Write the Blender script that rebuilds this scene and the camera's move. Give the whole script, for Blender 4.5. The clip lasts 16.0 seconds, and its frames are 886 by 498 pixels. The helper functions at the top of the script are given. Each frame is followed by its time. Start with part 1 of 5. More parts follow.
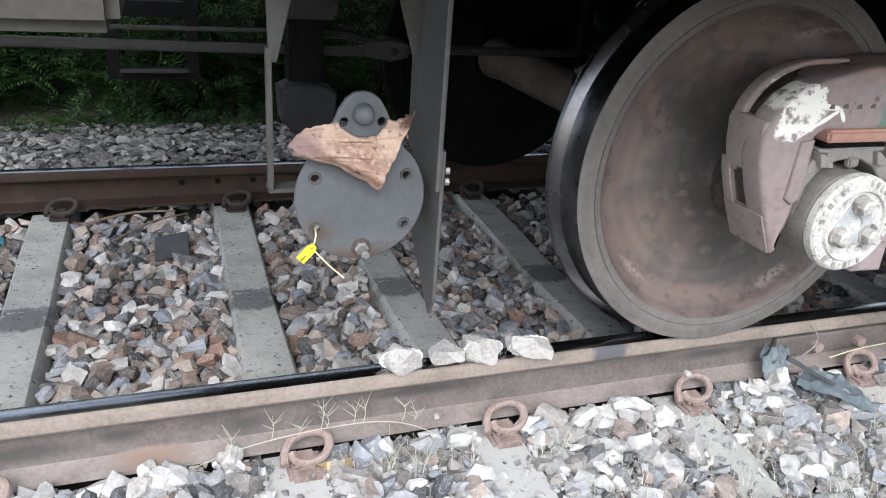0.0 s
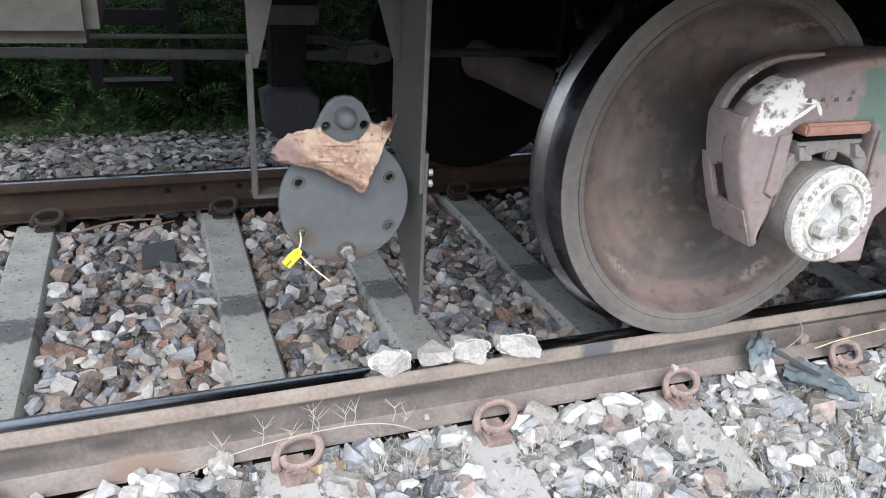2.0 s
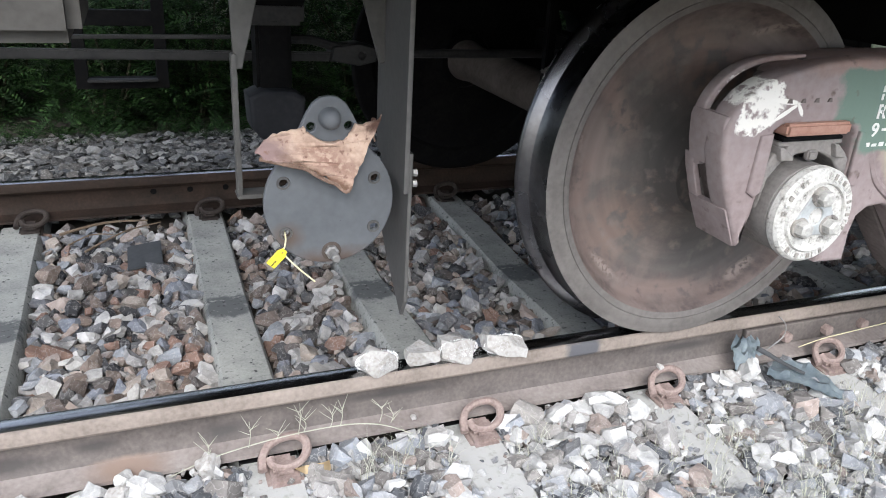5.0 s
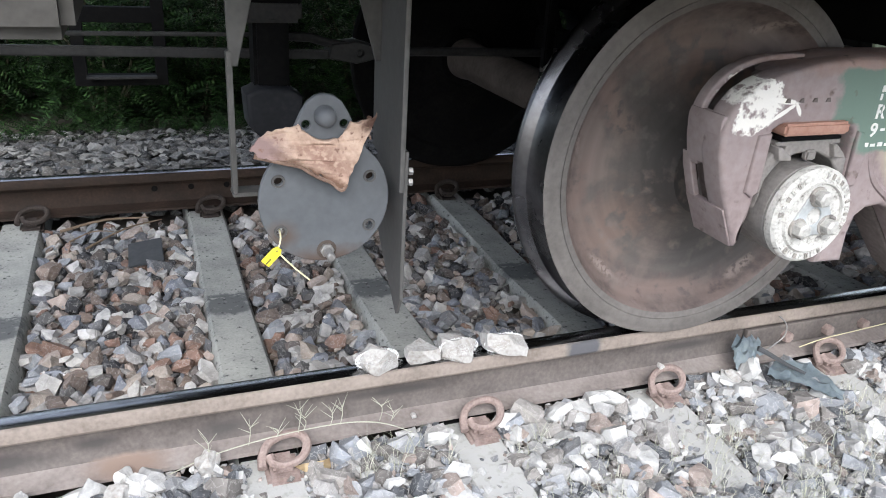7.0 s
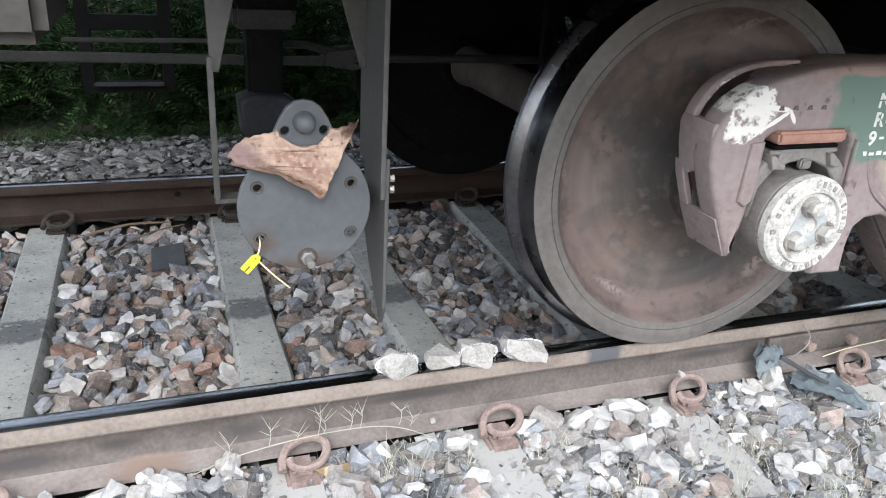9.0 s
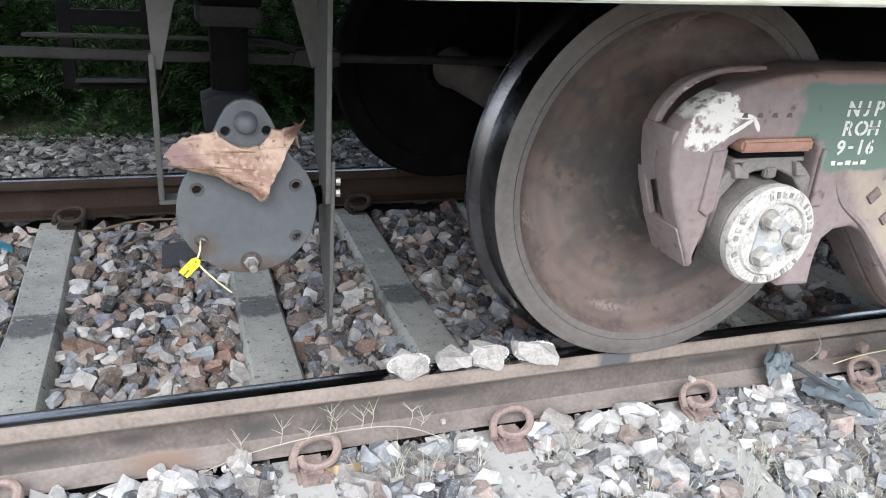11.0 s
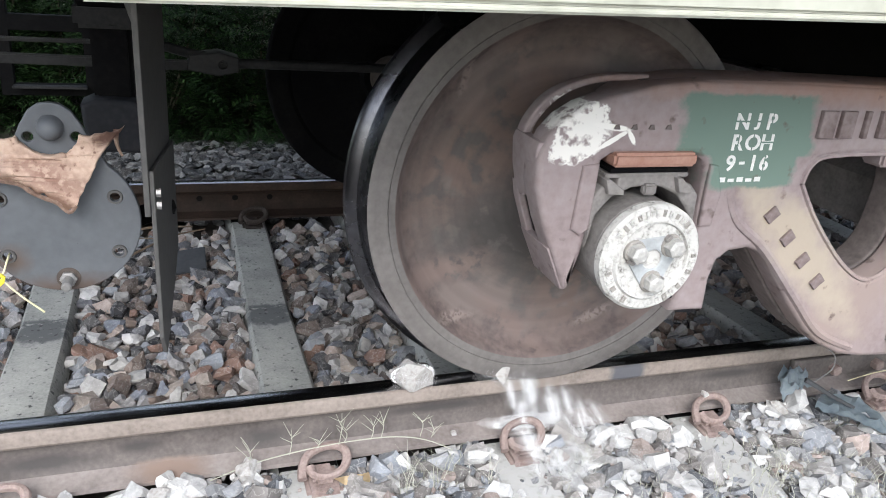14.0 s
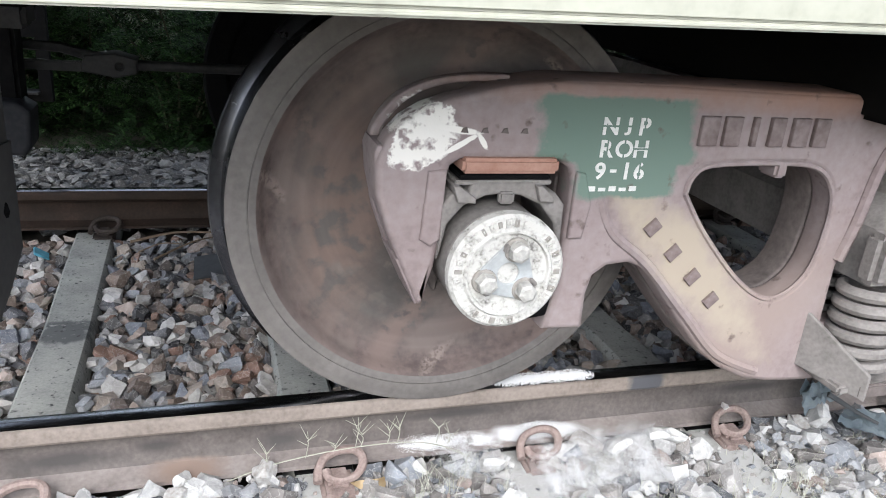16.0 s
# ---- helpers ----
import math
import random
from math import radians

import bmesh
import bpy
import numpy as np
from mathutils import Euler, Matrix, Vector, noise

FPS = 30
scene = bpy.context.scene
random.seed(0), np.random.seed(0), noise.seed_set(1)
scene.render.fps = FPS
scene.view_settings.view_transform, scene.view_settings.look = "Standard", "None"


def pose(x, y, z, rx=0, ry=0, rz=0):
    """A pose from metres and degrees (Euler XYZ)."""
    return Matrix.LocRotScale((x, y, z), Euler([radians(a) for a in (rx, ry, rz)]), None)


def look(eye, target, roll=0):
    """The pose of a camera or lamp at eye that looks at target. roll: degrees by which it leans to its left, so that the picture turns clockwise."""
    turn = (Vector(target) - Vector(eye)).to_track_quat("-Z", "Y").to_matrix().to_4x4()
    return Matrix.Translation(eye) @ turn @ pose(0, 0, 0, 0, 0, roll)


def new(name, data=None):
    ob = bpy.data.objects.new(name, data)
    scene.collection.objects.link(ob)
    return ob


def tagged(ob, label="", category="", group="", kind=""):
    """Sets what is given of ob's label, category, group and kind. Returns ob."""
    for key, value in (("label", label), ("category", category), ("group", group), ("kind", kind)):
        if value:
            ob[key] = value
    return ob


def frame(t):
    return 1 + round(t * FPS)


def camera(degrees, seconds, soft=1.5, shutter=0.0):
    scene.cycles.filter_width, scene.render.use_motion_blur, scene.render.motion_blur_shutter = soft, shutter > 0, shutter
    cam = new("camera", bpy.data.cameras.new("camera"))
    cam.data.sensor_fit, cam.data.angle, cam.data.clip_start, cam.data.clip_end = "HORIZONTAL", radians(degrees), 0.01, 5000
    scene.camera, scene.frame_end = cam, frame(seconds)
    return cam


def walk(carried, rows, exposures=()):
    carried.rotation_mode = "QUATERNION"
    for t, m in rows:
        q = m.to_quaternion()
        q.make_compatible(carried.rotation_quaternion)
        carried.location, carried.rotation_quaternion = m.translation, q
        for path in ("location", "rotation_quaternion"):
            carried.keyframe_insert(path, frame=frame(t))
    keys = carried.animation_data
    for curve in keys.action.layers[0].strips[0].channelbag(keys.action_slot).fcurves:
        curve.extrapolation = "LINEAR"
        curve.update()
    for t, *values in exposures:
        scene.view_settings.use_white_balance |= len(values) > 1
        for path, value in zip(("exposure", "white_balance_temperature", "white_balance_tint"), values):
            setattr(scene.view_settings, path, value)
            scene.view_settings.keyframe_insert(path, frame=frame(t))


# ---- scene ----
# ---- camera ----
PATH = [
    (0, (-0.269, -1.589, 1.046), (0.3486, 0.0445, 0.2972), 4.23),
    (0.5, (-0.265, -1.594, 1.047), (0.3542, 0.0404, 0.3022), 3.59),
    (1, (-0.264, -1.598, 1.046), (0.3590, 0.0313, 0.2938), 3.36),
    (1.5, (-0.263, -1.606, 1.052), (0.3846, 0.0141, 0.3001), 3.39),
    (2, (-0.262, -1.602, 1.050), (0.3784, 0.0248, 0.3061), 3.14),
    (2.5, (-0.262, -1.610, 1.048), (0.3925, 0.0153, 0.3132), 3.07),
    (3, (-0.258, -1.613, 1.052), (0.4198, 0.0047, 0.3219), 3.09),
    (3.5, (-0.261, -1.604, 1.052), (0.4141, 0.0144, 0.3208), 3.25),
    (4, (-0.261, -1.607, 1.051), (0.4088, 0.0104, 0.3128), 3.37),
    (6.5, (-0.259, -1.610, 1.049), (0.4086, 0.0078, 0.3091), 3.37),
    (7, (-0.259, -1.608, 1.049), (0.4063, 0.0089, 0.3060), 3.57),
    (7.5, (-0.261, -1.610, 1.048), (0.3740, 0.0205, 0.3071), 3.72),
    (8, (-0.260, -1.608, 1.044), (0.3759, 0.0180, 0.2942), 3.48),
    (8.5, (-0.259, -1.614, 1.050), (0.3696, 0.0201, 0.3111), 3.36),
    (9, (-0.266, -1.613, 1.045), (0.3583, 0.0270, 0.3176), 3.37),
    (11.5, (-0.292, -1.604, 1.044), (0.3188, 0.0424, 0.3194), 4.46),
    (12, (-0.292, -1.600, 1.039), (0.3100, 0.0526, 0.3211), 4.52),
    (12.5, (-0.293, -1.594, 1.035), (0.3123, 0.0589, 0.3188), 4.60),
    (13, (-0.294, -1.598, 1.033), (0.3094, 0.0558, 0.3168), 4.63),
    (13.5, (-0.304, -1.589, 1.028), (0.3068, 0.0632, 0.3159), 4.84),
    (14, (-0.302, -1.595, 1.032), (0.3009, 0.0663, 0.3339), 4.69),
    (14.5, (-0.298, -1.594, 1.028), (0.3030, 0.0691, 0.3345), 4.87),
    (15, (-0.299, -1.592, 1.021), (0.2769, 0.0828, 0.3339), 4.81),
    (15.5, (-0.296, -1.596, 1.020), (0.2764, 0.0829, 0.3402), 4.98),
    (16, (-0.300, -1.606, 1.016), (0.2559, 0.0821, 0.3451), 4.88),
]
cam = camera(59.94, 16.0, soft=1.0)
walk(cam, [(t, look(eye, target, roll)) for t, eye, target, roll in PATH])

# how far the wagon has rolled along its rail
ROLL = [(0, 0.0078), (0.5, 0.0079), (1, 0.0082), (1.5, 0.0085), (2, 0.0085), (2.5, 0.0088), (3, 0.0088), (3.5, 0.0062), (4, 0.006),
        (6.5, 0.0036), (7, -0.0050), (7.5, -0.0158), (8, -0.0345), (8.5, -0.0578), (9, -0.0866), (11.5, -0.2690), (12, -0.3154),
        (12.5, -0.3690), (13, -0.4289), (13.5, -0.4945), (14, -0.5655), (14.5, -0.6430), (15, -0.7257), (15.5, -0.8150), (16, -0.9086)]
RADIUS, GAUGE = 0.489, 1.745
AXLE_X, BOGIE_X = 1.131, 2.131

# ---- sky and sun: bright overcast ----
world = bpy.data.worlds.new("overcast_sky")
world.use_nodes = True
scene.world = world
sky = world.node_tree.nodes.new("ShaderNodeTexSky")
sky.sky_type, sky.sun_disc = "NISHITA", False
sky.sun_elevation, sky.sun_rotation = radians(43), radians(199)
sky.dust_density, sky.air_density, sky.ozone_density = 1.6, 1.0, 1.6
background = world.node_tree.nodes["Background"]
background.inputs["Strength"].default_value = 0.15
cloud = world.node_tree.nodes.new("ShaderNodeHueSaturation")
cloud.inputs["Saturation"].default_value = 0.55
world.node_tree.links.new(sky.outputs["Color"], cloud.inputs["Color"])
world.node_tree.links.new(cloud.outputs["Color"], background.inputs["Color"])
sun = new("sun", bpy.data.lights.new("sun", "SUN"))
sun.data.energy, sun.data.angle, sun.data.color = 1.45, radians(42), (0.96, 0.982, 1.0)
sun.matrix_world = look((-2.2, -6.6, 6.5), (0, 0, 0))
scene.view_settings.exposure = 1.33


# ---- materials ----
def material(name, stops, scale=8.0, rough=0.8, metal=0.0, bump=0.3, fine=120.0, spread=(0.3, 0.7), source="object", mark=None, speck=0.35, gloss=None):
    """Noise at two scales through a colour ramp, with wear and relief. mark adds painted patches."""
    m = bpy.data.materials.new(name)
    m.use_nodes = True
    n, link = m.node_tree.nodes, m.node_tree.links.new
    bsdf = n["Principled BSDF"]
    co = n.new("ShaderNodeTexCoord").outputs["Object"]
    big = n.new("ShaderNodeTexNoise")
    big.inputs["Scale"].default_value, big.inputs["Detail"].default_value, big.inputs["Roughness"].default_value = scale, 8, 0.6
    small = n.new("ShaderNodeTexNoise")
    small.inputs["Scale"].default_value, small.inputs["Detail"].default_value = fine, 5
    link(co, big.inputs["Vector"]), link(co, small.inputs["Vector"])
    fac = n.new("ShaderNodeMath")
    fac.operation = "MULTIPLY_ADD"
    fac.inputs[1].default_value = speck
    link(small.outputs["Fac"], fac.inputs[0])
    base = n.new("ShaderNodeMath")
    base.operation = "MULTIPLY"
    base.inputs[1].default_value = 1 - speck
    if source == "object":
        link(big.outputs["Fac"], base.inputs[0])
    else:
        if source == "island":
            pick = n.new("ShaderNodeNewGeometry").outputs["Random Per Island"]
        else:
            pick = n.new("ShaderNodeObjectInfo").outputs["Random"]
        mix = n.new("ShaderNodeMix")
        mix.inputs["Factor"].default_value = 0.22
        link(pick, mix.inputs["A"]), link(big.outputs["Fac"], mix.inputs["B"])
        link(mix.outputs["Result"], base.inputs[0])
    link(base.outputs[0], fac.inputs[2])
    ramp = n.new("ShaderNodeValToRGB")
    lo, hi = spread
    while len(ramp.color_ramp.elements) < len(stops):
        ramp.color_ramp.elements.new(0.5)
    for i, c in enumerate(stops):
        e = ramp.color_ramp.elements[i]
        e.position, e.color = lo + (hi - lo) * i / max(1, len(stops) - 1), (*c, 1)
    link(fac.outputs[0], ramp.inputs["Fac"])
    colour = ramp.outputs["Color"]
    if len(stops) > 6:
        for i, e in enumerate(ramp.color_ramp.elements):
            e.position = i / len(stops)
        ramp.color_ramp.interpolation = "CONSTANT"
        link(pick, ramp.inputs["Fac"])
        tone = n.new("ShaderNodeMapRange")
        tone.inputs["From Min"].default_value, tone.inputs["From Max"].default_value = 0.3, 0.7
        tone.inputs["To Min"].default_value, tone.inputs["To Max"].default_value = 0.68, 1.30
        link(big.outputs["Fac"], tone.inputs["Value"])
        shade = n.new("ShaderNodeVectorMath")
        shade.operation = "SCALE"
        link(colour, shade.inputs[0]), link(tone.outputs["Result"], shade.inputs["Scale"])
        colour = shade.outputs[0]
    if mark:
        colour = mark(n, link, co, colour)
    link(colour, bsdf.inputs["Base Color"])
    r = n.new("ShaderNodeMapRange")
    r.inputs["To Min"].default_value, r.inputs["To Max"].default_value = max(0.02, rough - 0.12), min(1, rough + 0.12)
    link(big.outputs["Fac"], r.inputs["Value"]), link(r.outputs["Result"], bsdf.inputs["Roughness"])
    bsdf.inputs["Metallic"].default_value = metal
    bsdf.inputs["Specular IOR Level"].default_value = gloss if gloss is not None else 0.3 if rough > 0.6 else 0.5
    if bump:
        b = n.new("ShaderNodeBump")
        b.inputs["Strength"].default_value, b.inputs["Distance"].default_value = bump, 0.004
        link(fac.outputs[0], b.inputs["Height"]), link(b.outputs["Normal"], bsdf.inputs["Normal"])
    return m


def patch(n, link, co, colour, centre, half, paint, edge=0.25, wobble=0.5, turn=0.0, scale=22.0, holes=0.0, round_=True, flat=False):
    """A painted patch with a ragged outline in the x-z plane of the thing."""
    mp = n.new("ShaderNodeMapping")
    mp.vector_type = "TEXTURE"
    mp.inputs["Location"].default_value = (centre[0], centre[1], 0) if flat else (centre[0], 0, centre[1])
    mp.inputs["Rotation"].default_value = (0, radians(turn), 0)
    mp.inputs["Scale"].default_value = (half[0], half[1], 1000) if flat else (half[0], 1000, half[1])
    link(co, mp.inputs["Vector"])
    if round_:
        size = n.new("ShaderNodeVectorMath")
        size.operation = "LENGTH"
        link(mp.outputs[0], size.inputs[0])
        size = size.outputs["Value"]
    else:
        ab = n.new("ShaderNodeVectorMath")
        ab.operation = "ABSOLUTE"
        link(mp.outputs[0], ab.inputs[0])
        sp = n.new("ShaderNodeSeparateXYZ")
        link(ab.outputs[0], sp.inputs[0])
        mx = n.new("ShaderNodeMath")
        mx.operation = "SMOOTH_MAX"
        mx.inputs[2].default_value = 0.3
        link(sp.outputs["X"], mx.inputs[0]), link(sp.outputs["Y" if flat else "Z"], mx.inputs[1])
        size = mx.outputs[0]
    no = n.new("ShaderNodeTexNoise")
    no.inputs["Scale"].default_value, no.inputs["Detail"].default_value, no.inputs["Roughness"].default_value = scale, 6, 0.65
    link(co, no.inputs["Vector"])
    add = n.new("ShaderNodeMath")
    add.operation = "MULTIPLY_ADD"
    add.inputs[1].default_value = wobble * 2
    link(no.outputs["Fac"], add.inputs[0]), link(size, add.inputs[2])
    r = n.new("ShaderNodeMapRange")
    r.inputs["From Min"].default_value, r.inputs["From Max"].default_value = 1 + wobble + edge / 2, 1 + wobble - edge / 2
    link(add.outputs[0], r.inputs["Value"])
    out = r.outputs["Result"]
    if holes:
        h = n.new("ShaderNodeTexNoise")
        h.inputs["Scale"].default_value, h.inputs["Detail"].default_value = scale * 2.0, 6
        link(co, h.inputs["Vector"])
        hr = n.new("ShaderNodeMapRange")
        hr.inputs["From Min"].default_value, hr.inputs["From Max"].default_value = holes - 0.06, holes + 0.06
        link(h.outputs["Fac"], hr.inputs["Value"])
        mu = n.new("ShaderNodeMath")
        mu.operation = "MULTIPLY"
        link(out, mu.inputs[0]), link(hr.outputs["Result"], mu.inputs[1])
        out = mu.outputs[0]
    mix = n.new("ShaderNodeMix")
    mix.data_type = "RGBA"
    link(out, mix.inputs["Factor"]), link(colour, mix.inputs[6])
    mix.inputs[7].default_value = (*paint, 1)
    return mix.outputs[2]


def stone_marks(n, link, co, colour, scale=30.0):
    """Darker weathered faces and thin pale veins."""
    for size, lo, hi, paint, share in ((scale * 0.45, 0.50, 0.62, (0.09, 0.085, 0.08), 0.3), (scale * 1.6, 0.0, 0.022, (0.66, 0.64, 0.61), 0.3)):
        no = n.new("ShaderNodeTexNoise")
        no.inputs["Scale"].default_value, no.inputs["Detail"].default_value = size, 5
        link(co, no.inputs["Vector"])
        value = no.outputs["Fac"]
        if lo == 0.0:
            mid = n.new("ShaderNodeMath")
            mid.operation = "SUBTRACT"
            mid.inputs[1].default_value = 0.5
            link(value, mid.inputs[0])
            size_of = n.new("ShaderNodeMath")
            size_of.operation = "ABSOLUTE"
            link(mid.outputs[0], size_of.inputs[0])
            value, lo, hi = size_of.outputs[0], hi, lo
        r = n.new("ShaderNodeMapRange")
        r.inputs["From Min"].default_value, r.inputs["From Max"].default_value, r.inputs["To Max"].default_value = lo, hi, share
        link(value, r.inputs["Value"])
        mix = n.new("ShaderNodeMix")
        mix.data_type = "RGBA"
        link(r.outputs["Result"], mix.inputs["Factor"]), link(colour, mix.inputs[6])
        mix.inputs[7].default_value = (*paint, 1)
        colour = mix.outputs[2]
    return colour


def single_stone_marks(n, link, co, colour):
    return stone_marks(n, link, co, colour, 0.9)


def frame_marks(n, link, co, colour):
    colour = patch(n, link, co, colour, (2.1, 0.82), (0.75, 0.03), (0.34, 0.20, 0.15), 1.5, 0.7, 0, 12)
    colour = patch(n, link, co, colour, (1.75, 0.30), (0.10, 0.20), (0.285, 0.225, 0.205), 1.6, 0.7, 43, 10)
    colour = patch(n, link, co, colour, (1.57, 0.455), (0.25, 0.055), (0.37, 0.315, 0.255), 0.7, 0.8, 43, 14)
    colour = patch(n, link, co, colour, (1.350, 0.742), (0.162, 0.062), (0.145, 0.205, 0.172), 0.12, 0.35, 0, 11, round_=False)
    colour = patch(n, link, co, colour, (1.378, 0.672), (0.105, 0.062), (0.145, 0.205, 0.172), 0.12, 0.35, 0, 11, round_=False)
    colour = patch(n, link, co, colour, (0.970, 0.722), (0.066, 0.050), (0.78, 0.76, 0.72), 0.10, 0.75, -50, 24, holes=0.40)
    colour = patch(n, link, co, colour, (2.1, 0.5), (3.0, 3.0), (0.12, 0.088, 0.08), 0.05, 0.02, 0, 13, holes=0.69)
    colour = patch(n, link, co, colour, (1.035, 0.738), (0.040, 0.006), (0.80, 0.78, 0.74), 0.3, 0.6, 8, 45)
    colour = patch(n, link, co, colour, (1.040, 0.712), (0.042, 0.005), (0.80, 0.78, 0.74), 0.3, 0.7, -30, 45)
    colour = patch(n, link, co, colour, (1.081, 0.718), (0.018, 0.005), (0.80, 0.78, 0.74), 0.3, 0.6, 55, 45)
    return colour


def sleeper_marks(n, link, co, colour):
    colour = patch(n, link, co, colour, (0.0, 0.80), (0.07, 0.085), (0.13, 0.134, 0.134), 0.3, 1.0, 0, 16, holes=0.36, round_=False, flat=True)
    colour = patch(n, link, co, colour, (0.0, -0.36), (0.16, 0.30), (0.43, 0.425, 0.415), 0.8, 0.5, 0, 30, holes=0.40, round_=False, flat=True)
    colour = patch(n, link, co, colour, (0.0, 1.10), (1.0, 1.05), (0.06, 0.06, 0.06), 0.05, 0.02, 0, 30, holes=0.655, round_=False, flat=True)
    return colour


def ring_wear(n, link, co, colour):
    """Fine turned rings about the y axis, uneven from ring to ring."""
    flat = n.new("ShaderNodeVectorMath")
    flat.operation = "MULTIPLY"
    flat.inputs[1].default_value = (1, 0, 1)
    link(co, flat.inputs[0])
    size = n.new("ShaderNodeVectorMath")
    size.operation = "LENGTH"
    link(flat.outputs[0], size.inputs[0])
    no = n.new("ShaderNodeTexNoise")
    no.noise_dimensions = "1D"
    no.inputs["Scale"].default_value, no.inputs["Detail"].default_value = 24, 3
    link(size.outputs["Value"], no.inputs["W"])
    tone = n.new("ShaderNodeMapRange")
    tone.inputs["From Min"].default_value, tone.inputs["From Max"].default_value = 0.3, 0.7
    tone.inputs["To Min"].default_value, tone.inputs["To Max"].default_value = 0.90, 1.08
    link(no.outputs["Fac"], tone.inputs["Value"])
    shade = n.new("ShaderNodeVectorMath")
    shade.operation = "SCALE"
    link(colour, shade.inputs[0]), link(tone.outputs["Result"], shade.inputs["Scale"])
    return shade.outputs[0]


def web_marks(n, link, co, colour):
    """Uneven rust: a brown ring inside the rim, ragged rusty and sooty blotches on the dish."""
    colour = patch(n, link, co, colour, (0, 0), (0.36, 0.36), (0.135, 0.122, 0.115), 0.30, 0.30, 0, 7, holes=0.36)
    colour = patch(n, link, co, colour, (0, 0), (0.43, 0.43), (0.20, 0.163, 0.150), 0.10, 0.10, 0, 4, holes=0.56)
    colour = patch(n, link, co, colour, (0.05, 0.22), (0.26, 0.10), (0.205, 0.15, 0.131), 0.9, 0.9, 20, 9, holes=0.44)
    colour = patch(n, link, co, colour, (-0.20, -0.14), (0.17, 0.10), (0.20, 0.15, 0.132), 0.9, 0.9, -40, 11, holes=0.44)
    colour = patch(n, link, co, colour, (0.10, -0.24), (0.18, 0.09), (0.10, 0.092, 0.09), 0.9, 0.9, 15, 10, holes=0.42)
    colour = patch(n, link, co, colour, (-0.1, 0.02), (0.20, 0.12), (0.085, 0.078, 0.075), 0.9, 0.9, 70, 10, holes=0.40)
    for x, z, w, h, a in ((-0.30, 0.20, 0.14, 0.035, 55), (0.26, 0.27, 0.16, 0.03, -45), (-0.05, -0.37, 0.20, 0.025, 5), (-0.36, -0.08, 0.12, 0.025, -75), (0.33, -0.16, 0.13, 0.03, 62)):
        colour = patch(n, link, co, colour, (x, z), (w, h), (0.205, 0.155, 0.140), 1.0, 0.9, a, 16, holes=0.42)
    for x, z, w, h, a in ((0.16, 0.36, 0.05, 0.012, -20), (-0.25, -0.28, 0.06, 0.012, 42), (0.22, -0.33, 0.05, 0.01, -35), (-0.38, 0.10, 0.05, 0.012, 75)):
        colour = patch(n, link, co, colour, (x, z), (w, h), (0.27, 0.22, 0.20), 0.8, 1.0, a, 40, holes=0.46)
    return ring_wear(n, link, co, colour)


def bark_marks(n, link, co, colour):
    """Mauve weathered end, dark grain and a torn dark lower edge."""
    colour = patch(n, link, co, colour, (-0.062, 0.655), (0.045, 0.03), (0.24, 0.165, 0.155), 1.0, 0.8, 20, 40)
    colour = patch(n, link, co, colour, (0.05, 0.60), (0.075, 0.008), (0.13, 0.075, 0.05), 1.2, 0.9, 28, 50)
    colour = patch(n, link, co, colour, (0.06, 0.63), (0.05, 0.02), (0.27, 0.16, 0.125), 1.2, 1.0, 30, 45, holes=0.45)
    colour = patch(n, link, co, colour, (0.155, 0.692), (0.022, 0.014), (0.15, 0.085, 0.065), 0.8, 0.7, 0, 50)
    colour = patch(n, link, co, colour, (0.04, 0.64), (0.3, 0.3), (0.19, 0.11, 0.085), 0.05, 0.02, 0, 45, holes=0.64)
    return colour


def plate_marks(n, link, co, colour):
    colour = patch(n, link, co, colour, (0.064, 0.415), (0.11, 0.022), (0.085, 0.062, 0.052), 1.2, 0.6, 0, 30)
    colour = patch(n, link, co, colour, (-0.022, 0.474), (0.026, 0.022), (0.09, 0.066, 0.054), 1.2, 0.5, 0, 40)
    return colour


def rail_marks(n, link, co, colour):
    for x, z, w, h in ((-0.62, -0.10, 0.10, 0.02), (-0.42, -0.085, 0.04, 0.016), (-0.14, -0.1, 0.05, 0.02), (0.30, -0.075, 0.12, 0.012), (1.2, -0.08, 0.10, 0.014)):
        colour = patch(n, link, co, colour, (x, z), (w, h), (0.075, 0.068, 0.066), 1.0, 0.7, 0, 14)
    colour = patch(n, link, co, colour, (0.83, -0.02), (0.05, 0.022), (0.10, 0.10, 0.11), 0.4, 0.4, 0, 20, round_=False)
    colour = patch(n, link, co, colour, (-0.36, -0.137), (0.075, 0.012), (0.23, 0.17, 0.14), 1.0, 0.7, 0, 12)
    return colour


STONE = [(0.044, 0.044, 0.049), (0.220, 0.171, 0.145), (0.342, 0.331, 0.323), (0.094, 0.091, 0.092), (0.374, 0.359, 0.346), (0.220, 0.141, 0.113), (0.187, 0.199, 0.230), (0.330, 0.282, 0.246), (0.110, 0.094, 0.088), (0.440, 0.425, 0.408), (0.143, 0.144, 0.156), (0.352, 0.289, 0.257), (0.286, 0.276, 0.274), (0.164, 0.132, 0.117), (0.264, 0.276, 0.297), (0.529, 0.513, 0.503)]
stone_bed = material("ballast_stone", STONE, 22, 0.9, bump=1.0, fine=110, spread=(0.16, 0.84), source="island", speck=0.5, mark=stone_marks)
